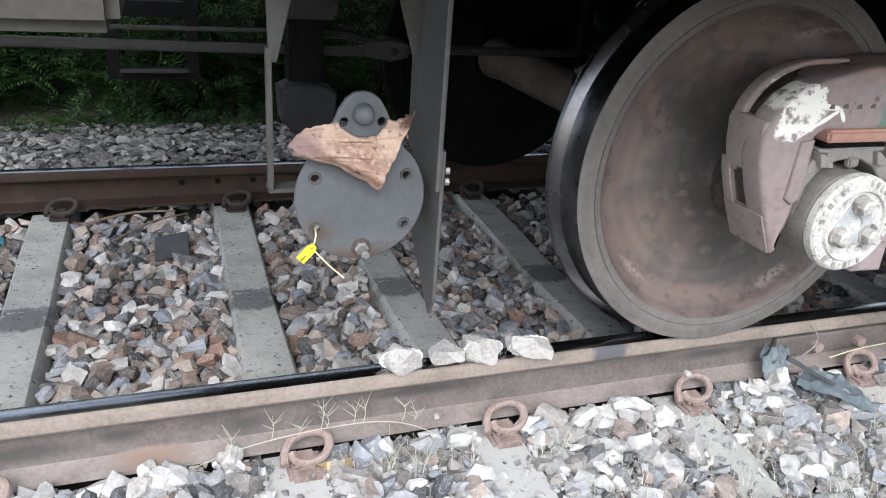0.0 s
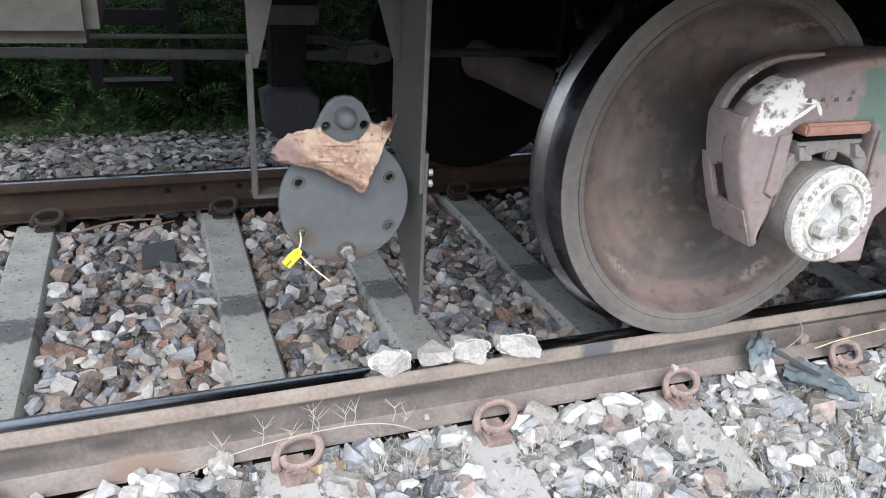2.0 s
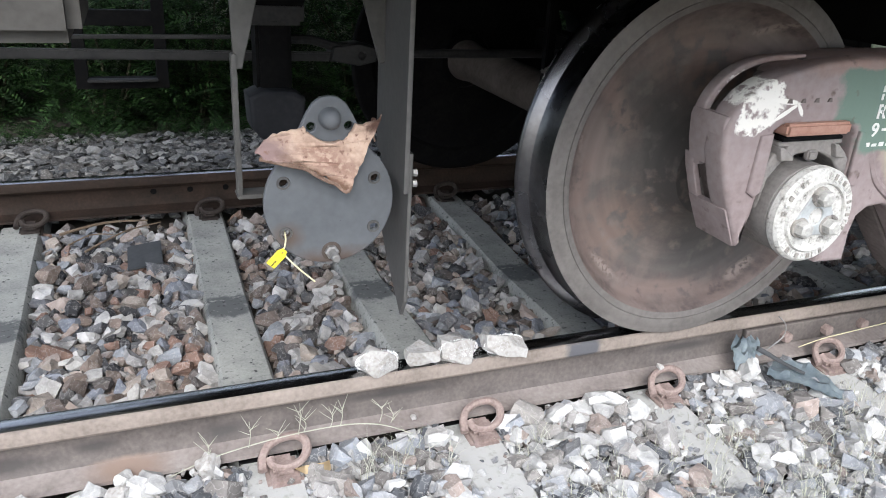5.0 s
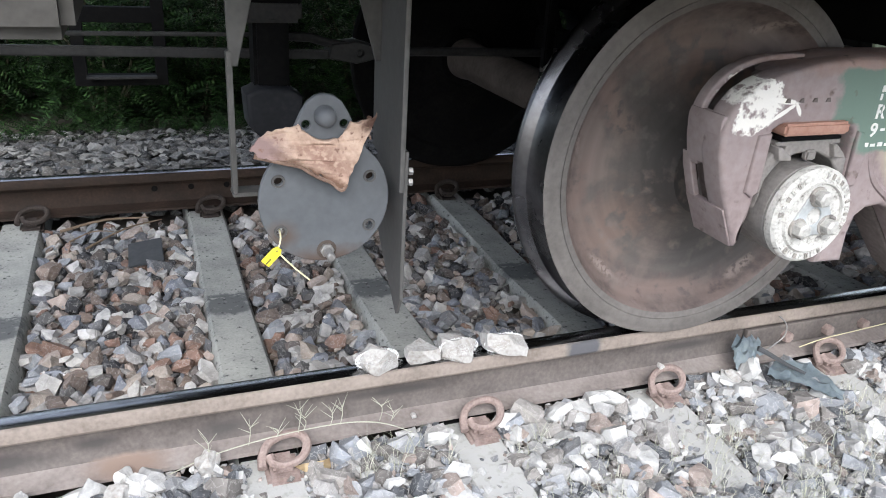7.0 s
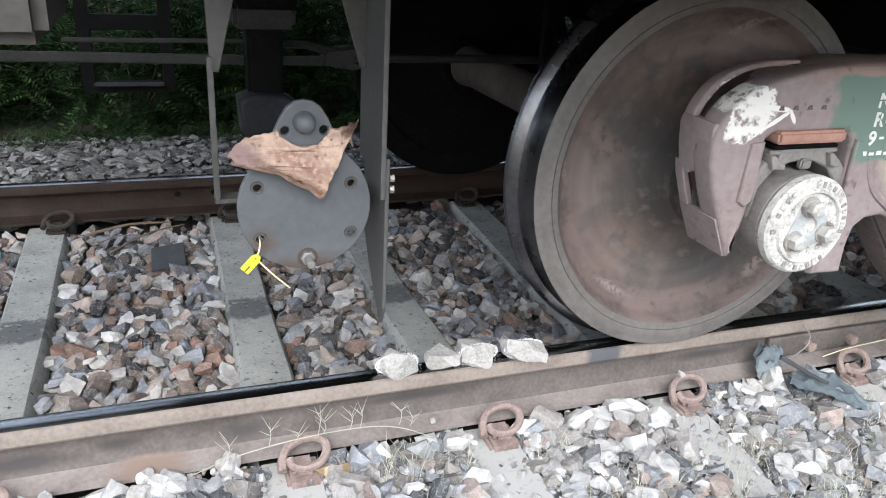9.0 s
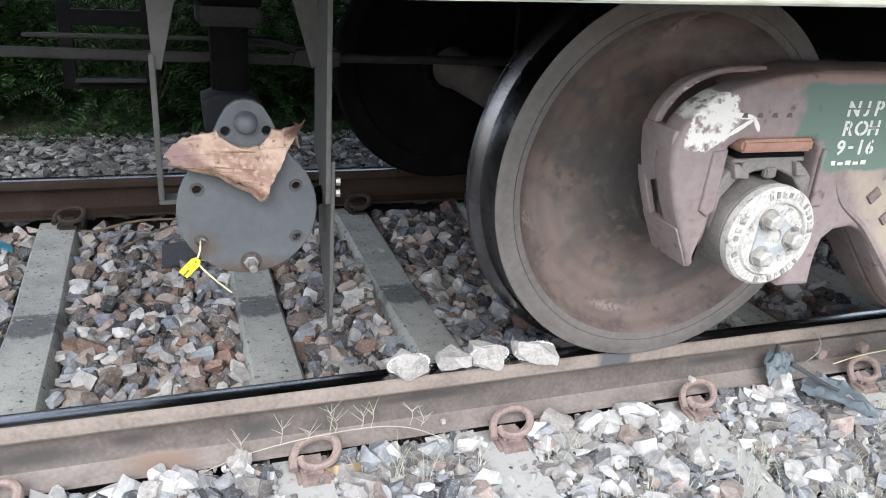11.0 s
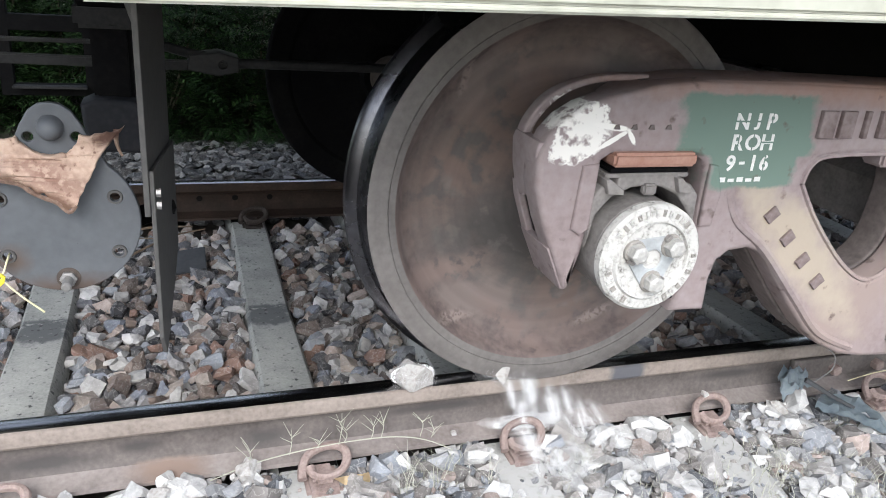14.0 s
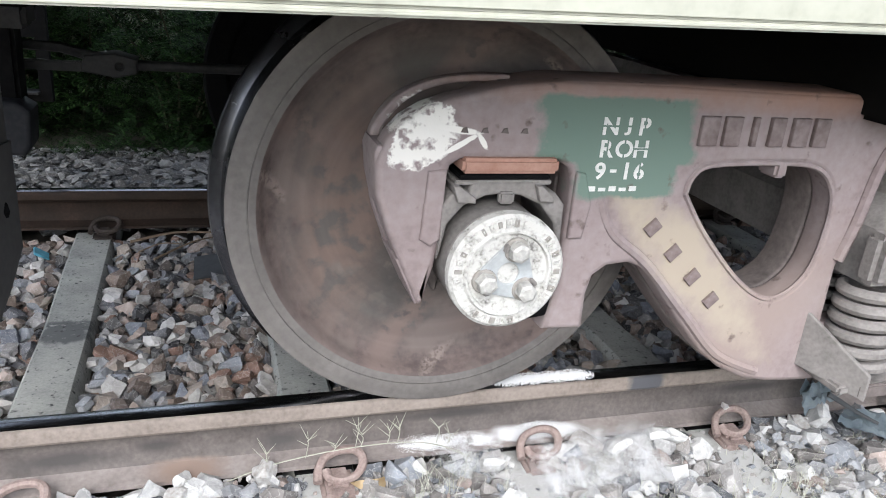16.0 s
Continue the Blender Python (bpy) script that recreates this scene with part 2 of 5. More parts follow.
STONE_PALE = [(0.10, 0.105, 0.115), (0.29, 0.272, 0.258), (0.41, 0.405, 0.40), (0.20, 0.202, 0.21), (0.44, 0.437, 0.433), (0.32, 0.262, 0.236), (0.27, 0.285, 0.312), (0.48, 0.475, 0.468), (0.17, 0.157, 0.149), (0.36, 0.345, 0.335), (0.34, 0.348, 0.365), (0.33, 0.325, 0.32), (0.24, 0.25, 0.27), (0.55, 0.545, 0.535)]
# Greyer stone beyond the far rail, also darkened to paint its shade
SHADED_GREY = [(0.022, 0.023, 0.024), (0.074, 0.073, 0.071), (0.125, 0.125, 0.121), (0.052, 0.050, 0.049), (0.155, 0.153, 0.149), (0.096, 0.089, 0.082), (0.199, 0.195, 0.188), (0.088, 0.091, 0.095), (0.250, 0.247, 0.238)]
shaded_grey_bed = material("shaded_grey_stone", SHADED_GREY, 22, 0.9, bump=1.0, fine=110, spread=(0.16, 0.84), source="island", speck=0.5, mark=stone_marks)
stone_pale_bed = material("dusty_ballast_stone", STONE_PALE, 22, 0.9, bump=1.0, fine=110, spread=(0.16, 0.84), source="island", speck=0.5, mark=stone_marks)
stone_pale_piece = material("dusty_ballast_stone_single", STONE_PALE, 0.7, 0.9, bump=1.0, fine=3.6, spread=(0.16, 0.84), source="thing", speck=0.5, mark=single_stone_marks)
white_stone = material("pale_quartz_stone", [(0.252, 0.225, 0.204), (0.403, 0.387, 0.370), (0.504, 0.493, 0.483)], 30, 0.85, bump=1.0, fine=110, speck=0.5)
powder_white = material("crushed_stone_powder", [(0.78, 0.78, 0.79), (0.88, 0.88, 0.88)], 60, 0.95, bump=0.5, fine=300)
# Brown earth, darkened so gaps between ballast stones look shaded
earth = material("dark_gap_earth", [(0.030, 0.026, 0.022), (0.060, 0.052, 0.044), (0.10, 0.088, 0.075)], 5, 0.95, bump=0.6, fine=60)
concrete = material("weathered_concrete", [(0.179, 0.183, 0.171), (0.325, 0.327, 0.305), (0.426, 0.422, 0.391)], 7, 0.9, bump=0.5, fine=140, spread=(0.28, 0.66), mark=sleeper_marks)
rail_rust = material("rusty_rail_steel", [(0.073, 0.063, 0.059), (0.128, 0.111, 0.104), (0.190, 0.164, 0.152)], 9, 0.72, 0.1, 0.3, 90, mark=rail_marks)
head_rust = material("tan_rail_head_rust", [(0.137, 0.112, 0.096), (0.240, 0.201, 0.176), (0.319, 0.270, 0.239)], 7, 0.75, 0.05, 0.3, 90, mark=rail_marks)
foot_rust = material("dusty_rail_foot", [(0.147, 0.124, 0.115), (0.239, 0.207, 0.193), (0.313, 0.281, 0.262)], 8, 0.8, 0.0, 0.3, 90, mark=rail_marks)
# Rail rust for the far rail, darkened to paint in the wagon's shade
shaded_rust = material("shaded_rusty_rail_steel", [(0.013, 0.0090, 0.0070), (0.030, 0.019, 0.014), (0.058, 0.035, 0.026)], 9, 0.75, 0.1, 0.3, 90)
rail_shine = material("polished_rail_top", [(0.30, 0.295, 0.295), (0.48, 0.475, 0.475)], 6, 0.22, 1.0, 0.03, 120)
clip_rust = material("rusty_spring_steel", [(0.15, 0.11, 0.10), (0.27, 0.205, 0.185), (0.35, 0.285, 0.265)], 30, 0.75, 0.1, 0.4, 160)
# The same clip steel with shade in its colour, for clips under the wagon
clip_shaded = material("shaded_spring_steel", [(0.019, 0.014, 0.013), (0.040, 0.031, 0.027), (0.068, 0.054, 0.048)], 30, 0.8, 0.0, 0.4, 160)
wheel_face = material("dusty_wheel_steel", [(0.110, 0.101, 0.096), (0.163, 0.150, 0.142), (0.211, 0.194, 0.185)], 7, 0.72, 0.1, 0.35, 70, mark=ring_wear)
web_rust = material("rusty_wheel_web", [(0.078, 0.063, 0.060), (0.151, 0.117, 0.109), (0.238, 0.182, 0.169)], 9, 0.75, 0.05, 0.5, 60, spread=(0.32, 0.68), mark=web_marks)
axle_brown = material("grimy_brown_axle", [(0.039, 0.030, 0.026), (0.072, 0.058, 0.051), (0.105, 0.088, 0.080)], 8, 0.85, 0.0, 0.3, 60)
tread_steel = material("polished_tread_steel", [(0.09, 0.09, 0.10), (0.21, 0.21, 0.225)], 5, 0.27, 1.0, 0.08, 60)
frame_paint = material("faded_pink_primer", [(0.163, 0.123, 0.121), (0.264, 0.214, 0.213), (0.325, 0.277, 0.276)], 6, 0.82, 0.0, 0.65, 55, spread=(0.25, 0.7), mark=frame_marks)
frame_grime = material("grimy_pink_casting", [(0.10, 0.075, 0.07), (0.19, 0.15, 0.145), (0.28, 0.235, 0.23)], 22, 0.85, 0.0, 0.4, 70)
frame_dark = material("dark_cast_steel", [(0.07, 0.06, 0.057), (0.14, 0.118, 0.112), (0.21, 0.18, 0.172)], 8, 0.8, 0.0, 0.4, 70)
bar_orange = material("orange_primer_bar", [(0.30, 0.155, 0.115), (0.44, 0.27, 0.215)], 18, 0.75, 0.0, 0.2, 120)
adapter_grey = material("dusty_grey_casting", [(0.12, 0.11, 0.105), (0.21, 0.195, 0.185), (0.28, 0.26, 0.25)], 14, 0.8, 0.0, 0.35, 110)
cap_white = material("chipped_white_paint", [(0.156, 0.147, 0.138), (0.405, 0.396, 0.373), (0.534, 0.524, 0.501)], 46, 0.75, 0.0, 0.7, 160, spread=(0.34, 0.52))
bolt_white = material("white_smeared_bolt", [(0.20, 0.195, 0.185), (0.42, 0.41, 0.39), (0.60, 0.59, 0.56)], 40, 0.6, 0.1, 0.4, 120)
cap_relief = material("worn_cast_relief", [(0.20, 0.185, 0.17), (0.42, 0.40, 0.37)], 30, 0.8, 0.0, 0.3, 90)
lock_plate = material("bare_locking_plate", [(0.30, 0.31, 0.32), (0.50, 0.53, 0.54)], 20, 0.6, 0.2, 0.3, 90)
plate_paint = material("dark_grey_painted_plate", [(0.062, 0.068, 0.076), (0.098, 0.105, 0.115), (0.138, 0.144, 0.155)], 5, 0.55, 0.0, 0.15, 60, spread=(0.2, 0.8), mark=plate_marks)
plate_rust = material("rust_ring", [(0.05, 0.042, 0.038), (0.09, 0.068, 0.056)], 30, 0.8, 0.0, 0.3, 90)
steel_grey = material("dull_galvanised_steel", [(0.061, 0.060, 0.060), (0.122, 0.118, 0.114)], 7, 0.55, 0.3, 0.15, 60)
beam_grey = material("weathered_grey_beam_paint", [(0.031, 0.030, 0.027), (0.053, 0.050, 0.046), (0.074, 0.071, 0.066)], 6, 0.7, 0.0, 0.2, 60)
bolt_steel = material("worn_bolt_steel", [(0.18, 0.175, 0.17), (0.36, 0.35, 0.34)], 24, 0.45, 0.5, 0.2, 140)
# Dark grimy iron, its colour lowered to near black for under-wagon shade
shaded_iron = material("grimy_iron_with_shade", [(0.0025, 0.0025, 0.003), (0.005, 0.005, 0.0055), (0.011, 0.0105, 0.010)], 8, 0.75, 0.0, 0.3, 60, gloss=0.06)
end_iron = material("dark_weathered_iron", [(0.012, 0.013, 0.016), (0.022, 0.023, 0.027), (0.042, 0.042, 0.046)], 7, 0.65, 0.1, 0.2, 60, gloss=0.15)
rod_grey = material("dark_grey_brake_rod", [(0.016, 0.016, 0.017), (0.040, 0.040, 0.041)], 10, 0.6, 0.2, 0.2, 80, gloss=0.2)
sill_paint = material("cream_wagon_paint", [(0.29, 0.29, 0.235), (0.42, 0.42, 0.35), (0.49, 0.49, 0.415)], 4, 0.6, 0.0, 0.15, 40)
# Soot plus painted shade: near black where the wagon blocks the sky
underside = material("sooty_shaded_underframe", [(0.004, 0.004, 0.004), (0.010, 0.0095, 0.009)], 4, 0.85, 0.0, 0.2, 40, gloss=0.08)
bark = material("torn_brown_bark", [(0.286, 0.190, 0.149), (0.484, 0.347, 0.270), (0.616, 0.482, 0.391)], 12, 0.85, 0.0, 0.9, 110, mark=bark_marks)
bark_inner = material("dark_torn_bark", [(0.10, 0.06, 0.045), (0.19, 0.125, 0.095), (0.30, 0.21, 0.165)], 60, 0.9, 0.0, 0.9, 200)
tag_yellow = material("yellow_plastic_seal", [(0.72, 0.60, 0.03), (0.82, 0.72, 0.06)], 40, 0.45, 0.0, 0.05, 200)
strand = material("pale_nylon_strand", [(0.62, 0.56, 0.34), (0.72, 0.67, 0.45)], 60, 0.5, 0.0, 0.0, 200)
ink = material("dark_printed_mark", [(0.10, 0.09, 0.02), (0.2, 0.17, 0.03)], 40, 0.6, 0.0, 0.0, 200)
stencil = material("white_stencil_paint", [(0.46, 0.49, 0.46), (0.62, 0.63, 0.61), (0.74, 0.74, 0.72)], 30, 0.75, 0.0, 0.2, 150, spread=(0.27, 0.55))
leaf_green = material("shrub_leaf", [(0.0049, 0.011, 0.0050), (0.014, 0.029, 0.011), (0.027, 0.063, 0.019), (0.105, 0.172, 0.062)], 3, 0.6, 0.0, 0.0, 20, source="island", spread=(0.22, 0.92), gloss=0.08)
dry_green = material("pale_dry_grass", [(0.26, 0.275, 0.20), (0.42, 0.42, 0.35), (0.56, 0.55, 0.48)], 3, 0.8, 0.0, 0.0, 20, source="island", spread=(0.15, 0.8))
twig_brown = material("dry_twig", [(0.12, 0.085, 0.06), (0.24, 0.18, 0.13)], 30, 0.9, 0.0, 0.3, 100)
stem_dark = material("woody_stem", [(0.03, 0.03, 0.02), (0.07, 0.065, 0.04)], 12, 0.9, 0.0, 0.3, 60)
wall_pale = material("lichen_stained_wall", [(0.074, 0.088, 0.064), (0.162, 0.186, 0.139), (0.324, 0.348, 0.278)], 3, 0.9, 0.0, 0.3, 40)
cloth_blue = material("grey_blue_plastic_rag", [(0.10, 0.14, 0.17), (0.24, 0.29, 0.32), (0.36, 0.41, 0.43)], 14, 0.5, 0.0, 0.3, 60)
sheet_dark = material("dark_slate_sheet", [(0.045, 0.048, 0.052), (0.075, 0.078, 0.082)], 14, 0.7, 0.0, 0.3, 60)
scrap_blue = material("blue_plastic_scrap", [(0.05, 0.24, 0.34), (0.12, 0.40, 0.52)], 20, 0.4, 0.0, 0.1, 60)
dead_leaf = material("tan_dead_leaf", [(0.40, 0.29, 0.16), (0.56, 0.44, 0.28)], 20, 0.8, 0.0, 0.2, 60)


# ---- building helpers ----
def part(name, data, mat, parent=None, label="", smooth=True, at=None):
    """Links a bmesh or mesh as one object, under a thing or a part."""
    if isinstance(data, bmesh.types.BMesh):
        bmesh.ops.recalc_face_normals(data, faces=data.faces)
        me = bpy.data.meshes.new(name)
        data.to_mesh(me)
        data.free()
    else:
        me = data
    if mat and not me.materials:
        me.materials.append(mat)
    if not smooth:
        me.shade_flat()
    else:
        me.shade_smooth()
        me.set_sharp_from_angle(angle=radians(32))
    ob = new(name, me)
    if at is not None:
        ob.matrix_basis = at
    if parent:
        ob.parent = parent
    if label:
        ob["label"] = label
    return ob


def box(bm, x0, x1, y0, y1, z0, z1, bevel=0.004, m=None):
    made = bmesh.ops.create_cube(bm, size=1)["verts"]
    for v in made:
        v.co = Vector(((x0 + x1) / 2 + v.co.x * (x1 - x0), (y0 + y1) / 2 + v.co.y * (y1 - y0), (z0 + z1) / 2 + v.co.z * (z1 - z0)))
    if bevel:
        edges = list({e for v in made for e in v.link_edges})
        made = list({v for f in bmesh.ops.bevel(bm, geom=edges, offset=bevel, segments=2, affect="EDGES", clamp_overlap=True)["faces"] for v in f.verts} | {v for v in made if v.is_valid})
    if m:
        bmesh.ops.transform(bm, matrix=m, verts=[v for v in made if v.is_valid])
    return bm


def boxed(*args, **kw):
    return box(bmesh.new(), *args, **kw)


def lathe(profile, steps=64, closed=False):
    """Turns (radius, y) pairs about the y axis."""
    bm = bmesh.new()
    rings = []
    for r, y in profile:
        if r < 1e-5:
            rings.append([bm.verts.new((0, y, 0))] * steps)
        else:
            rings.append([bm.verts.new((r * math.cos(2 * math.pi * i / steps), y, r * math.sin(2 * math.pi * i / steps))) for i in range(steps)])
    pairs = list(zip(rings, rings[1:]))
    if closed:
        pairs.append((rings[-1], rings[0]))
    for a, b in pairs:
        for i in range(steps):
            j = (i + 1) % steps
            corners = []
            for v in (a[i], a[j], b[j], b[i]):
                if v not in corners:
                    corners.append(v)
            if len(corners) > 2:
                bm.faces.new(corners)
    return bm


def tube(points, radius, sides=8, taper=1.0):
    """A round bar along points."""
    bm = bmesh.new()
    pts = [Vector(p) for p in points]
    rings, last = [], None
    for i, p in enumerate(pts):
        d = (pts[min(i + 1, len(pts) - 1)] - pts[max(i - 1, 0)]).normalized()
        up = last if last is not None else (Vector((0, 0, 1)) if abs(d.z) < 0.9 else Vector((1, 0, 0)))
        a = (up - d * up.dot(d)).normalized()
        last, b = a, d.cross(a)
        r = radius * (1 + (taper - 1) * i / max(1, len(pts) - 1))
        rings.append([bm.verts.new(p + r * (math.cos(2 * math.pi * k / sides) * a + math.sin(2 * math.pi * k / sides) * b)) for k in range(sides)])
    for a, b in zip(rings, rings[1:]):
        for k in range(sides):
            bm.faces.new((a[k], a[(k + 1) % sides], b[(k + 1) % sides], b[k]))
    bm.faces.new(rings[0]), bm.faces.new(rings[-1])
    return bm


def curve_through(points, n=6):
    """A smooth run of points through the given ones."""
    pts = [Vector(p) for p in points]
    out = []
    for i in range(len(pts) - 1):
        p0, p1, p2, p3 = pts[max(i - 1, 0)], pts[i], pts[i + 1], pts[min(i + 2, len(pts) - 1)]
        for k in range(n):
            t = k / n
            out.append(0.5 * (2 * p1 + (p2 - p0) * t + (2 * p0 - 5 * p1 + 4 * p2 - p3) * t * t + (3 * p1 - p0 - 3 * p2 + p3) * t ** 3))
    return out + [pts[-1]]


def settled(ob):
    """The finished mesh of a curve or text object, which goes."""
    bpy.context.view_layer.update()
    me = bpy.data.meshes.new_from_object(ob.evaluated_get(bpy.context.evaluated_depsgraph_get()))
    data = ob.data
    bpy.data.objects.remove(ob)
    bpy.data.curves.remove(data)
    return me


def plate(loops, y0, y1, bevel=0.006, soft=()):
    """A plate in the x-z plane between y0 and y1, with holes; loops of (x, z), the numbers in soft drawn rounded."""
    cu = bpy.data.curves.new("outline", "CURVE")
    cu.dimensions, cu.fill_mode = "2D", "BOTH"
    cu.extrude, cu.bevel_depth, cu.bevel_resolution, cu.offset = (y1 - y0) / 2 - bevel, bevel, 2, -bevel
    for i, loop in enumerate(loops):
        if i in soft:
            loop = [(v.x, v.z) for v in curve_through([(x, 0, z) for x, z in (*loop, loop[0])], 5)[:-1]]
        sp = cu.splines.new("POLY")
        sp.points.add(len(loop) - 1)
        for p, (x, z) in zip(sp.points, loop):
            p.co = (x, z, 0, 1)
        sp.use_cyclic_u = True
    me = settled(new("outline", cu))
    me.transform(Matrix.Translation((0, (y0 + y1) / 2, 0)) @ Matrix.Rotation(radians(90), 4, "X"))
    me.materials.clear()
    return me


def lettering(text, size, depth=0.001):
    cu = bpy.data.curves.new("lettering", "FONT")
    cu.body, cu.size, cu.extrude, cu.align_x, cu.align_y = text, size, depth, "CENTER", "CENTER"
    cu.offset = 0.0009
    me = settled(new("lettering", cu))
    lo = [min(v.co[i] for v in me.vertices) for i in (0, 1)]
    hi = [max(v.co[i] for v in me.vertices) for i in (0, 1)]
    tall = size * 0.74 / max(hi[1] - lo[1], size * 0.3) if text != "-" else 1
    me.transform(Matrix.Diagonal((1.05, tall, 1, 1)) @ Matrix.Translation((-(lo[0] + hi[0]) / 2, -(lo[1] + hi[1]) / 2, 0)))
    me.transform(Matrix.Rotation(radians(90), 4, "X"))
    me.materials.clear()
    return me


def stencilled(me, letter):
    """Takes the bridges of a stencil out of a letter."""
    across = Vector((1, 0, 0)) if letter in "O96PR" else Vector((0, 0, 1))
    if letter in "-19":
        return me
    out = bmesh.new()
    for side in (-1, 1):
        half = bmesh.new()
        half.from_mesh(me)
        bmesh.ops.bisect_plane(half, geom=[*half.verts, *half.edges, *half.faces], plane_co=across * side * 0.0019, plane_no=across * side, clear_inner=True)
        kept = bpy.data.meshes.new("half")
        half.to_mesh(kept)
        half.free()
        out.from_mesh(kept)
        bpy.data.meshes.remove(kept)
    out.to_mesh(me)
    out.free()
    return me


def disc(x, z, r, n=16):
    return [(x + r * math.cos(2 * math.pi * k / n), z + r * math.sin(2 * math.pi * k / n)) for k in range(n)]


def rock(seed, size, flat=0.75, points=10, rough=True):
    """An angular broken stone: a block with its corners struck off by random planes."""
    rnd = random.Random(seed)
    bm = bmesh.new()
    bmesh.ops.create_cube(bm, size=2)
    for _ in range(points):
        n = Vector((rnd.gauss(0, 1), rnd.gauss(0, 1), rnd.gauss(0, 1))).normalized()
        bmesh.ops.bisect_plane(bm, geom=[*bm.verts, *bm.edges, *bm.faces], plane_co=n * rnd.uniform(0.68, 0.98), plane_no=n, clear_outer=True)
        bmesh.ops.holes_fill(bm, edges=[e for e in bm.edges if e.is_boundary])
    sx, sy, sz = rnd.uniform(0.85, 1.35), rnd.uniform(0.65, 1.0), rnd.uniform(0.45, 0.85) * flat / 0.75
    shear = rnd.uniform(-0.35, 0.35)
    for v in bm.verts:
        v.co = Vector(((v.co.x + shear * v.co.z) * sx, v.co.y * sy, v.co.z * sz))
    if rough:
        bmesh.ops.triangulate(bm, faces=bm.faces)
        bmesh.ops.subdivide_edges(bm, edges=bm.edges, cuts=1, use_grid_fill=True)
        bm.normal_update()
        push = [(v, noise.noise(v.co * 1.9 + Vector((seed * 3.7, 0, 0))) * 0.11 + noise.noise(v.co * 4.3 + Vector((0, seed * 1.3, 0))) * 0.07) for v in bm.verts]
        for v, d in push:
            v.co += v.normal * d
    for v in bm.verts:
        v.co *= size
    return bm


def thing(name, label, category, group="", kind="", at=None):
    ob = tagged(new(name), label, category, group, kind)
    if at is not None:
        ob.matrix_basis = at
    return ob


# ---- ground, rails, sleepers ----
def ground():
    bm = bmesh.new()
    bmesh.ops.create_grid(bm, x_segments=2, y_segments=2, size=400)
    bmesh.ops.translate(bm, verts=bm.verts, vec=(0, 0, -0.245))
    tagged(part("ground", bm, earth), "brown earth under the track ballast, darkened for shaded gaps", "ground", kind="structure")


RAIL_SIDE = [(-0.0255, 0.0), (-0.031, -0.003), (-0.0345, -0.010), (-0.0355, -0.034), (-0.031, -0.041), (-0.014, -0.049), (-0.0095, -0.060), (-0.0085, -0.085),
             (-0.0105, -0.115), (-0.018, -0.128), (-0.045, -0.138), (-0.067, -0.143), (-0.068, -0.153)]


def rail(name, y, label, mat, other_mats=None):
    side = RAIL_SIDE
    loop = side + [(-a, b) for a, b in reversed(side)]
    bm = bmesh.new()
    rings = [[bm.verts.new((x, a, b)) for a, b in loop] for x in (-14, -6, -2, -1, 0, 1, 1.462, 1.466, 3, 6, 14)]
    n, m = len(loop), len(side)
    run = [2, 2, 2, 2, 0, 0, 0, 0, 0, 3, 3, 3]
    kinds = run + [0] + run[::-1] + [1]
    for a, b in zip(rings, rings[1:]):
        for k in range(n):
            f = bm.faces.new((a[k], a[(k + 1) % n], b[(k + 1) % n], b[k]))
            f.material_index = kinds[k]
    bm.faces.new(rings[0]), bm.faces.new(rings[-1])
    me = bpy.data.meshes.new(name)
    bmesh.ops.recalc_face_normals(bm, faces=bm.faces)
    bm.to_mesh(me)
    bm.free()
    for m_ in (mat, rail_shine, *(other_mats or (mat, mat))):
        me.materials.append(m_)
    ob = part(name, me, None, at=pose(0, y, 0))
    return tagged(ob, label, "rail")


def fishplate(rail_ob):
    me = plate([[(1.42, -0.052), (2.03, -0.052), (2.03, -0.122), (1.42, -0.122)]], -0.030, -0.010, 0.005)
    fp = part("fishplate", me, rail_rust, rail_ob, "rusty bolted fishplate")
    for x in (1.575, 1.745, 1.90):
        bm = lathe([(0, -0.022), (0.017, -0.022), (0.019, -0.018), (0.019, 0.0)], 6)
        part("bolt", bm, clip_rust, fp, at=pose(x, -0.030, -0.090, 0, 12 * x, 0))


def sleeper(x, mark):
    bm = bmesh.new()
    rings = []
    for y, top, w in ((-0.50, -0.195, 0.068), (-0.32, -0.172, 0.072), (0.16, -0.166, 0.074), (0.42, -0.168, 0.073), (0.87, -0.186, 0.072),
                      (1.32, -0.168, 0.073), (1.58, -0.166, 0.074), (2.06, -0.172, 0.072), (2.245, -0.195, 0.068)):
        rings.append([bm.verts.new(v) for v in ((-w - 0.045, y, -0.39), (-w - 0.002, y, top - 0.012), (-w + 0.008, y, top), (w - 0.008, y, top), (w + 0.002, y, top - 0.012), (w + 0.045, y, -0.39))])
    for a, b in zip(rings, rings[1:]):
        for k in range(6):
            bm.faces.new((a[k], a[(k + 1) % 6], b[(k + 1) % 6], b[k]))
    bm.faces.new(rings[0]), bm.faces.new(rings[-1])
    ob = part("sleeper", bm, concrete, at=pose(x, 0, 0, 0, 0, mark))
    tagged(ob, "weathered grey concrete sleeper half sunk in ballast", "sleeper", "sleepers under the rails")
    return ob


SLEEPERS = [*((-9.2 + 0.6 * k, 0) for k in range(11)), (-2.6, 0), (-1.99, 0.3), (-1.37, -0.4), (-0.731, 0.5), (-0.046, -0.3), (0.465, 0.1), (1.045, -1.2), (1.66, 0.4), (2.27, 0), (2.9, 0.4), *((3.5 + 0.6 * k, 0) for k in range(10))]


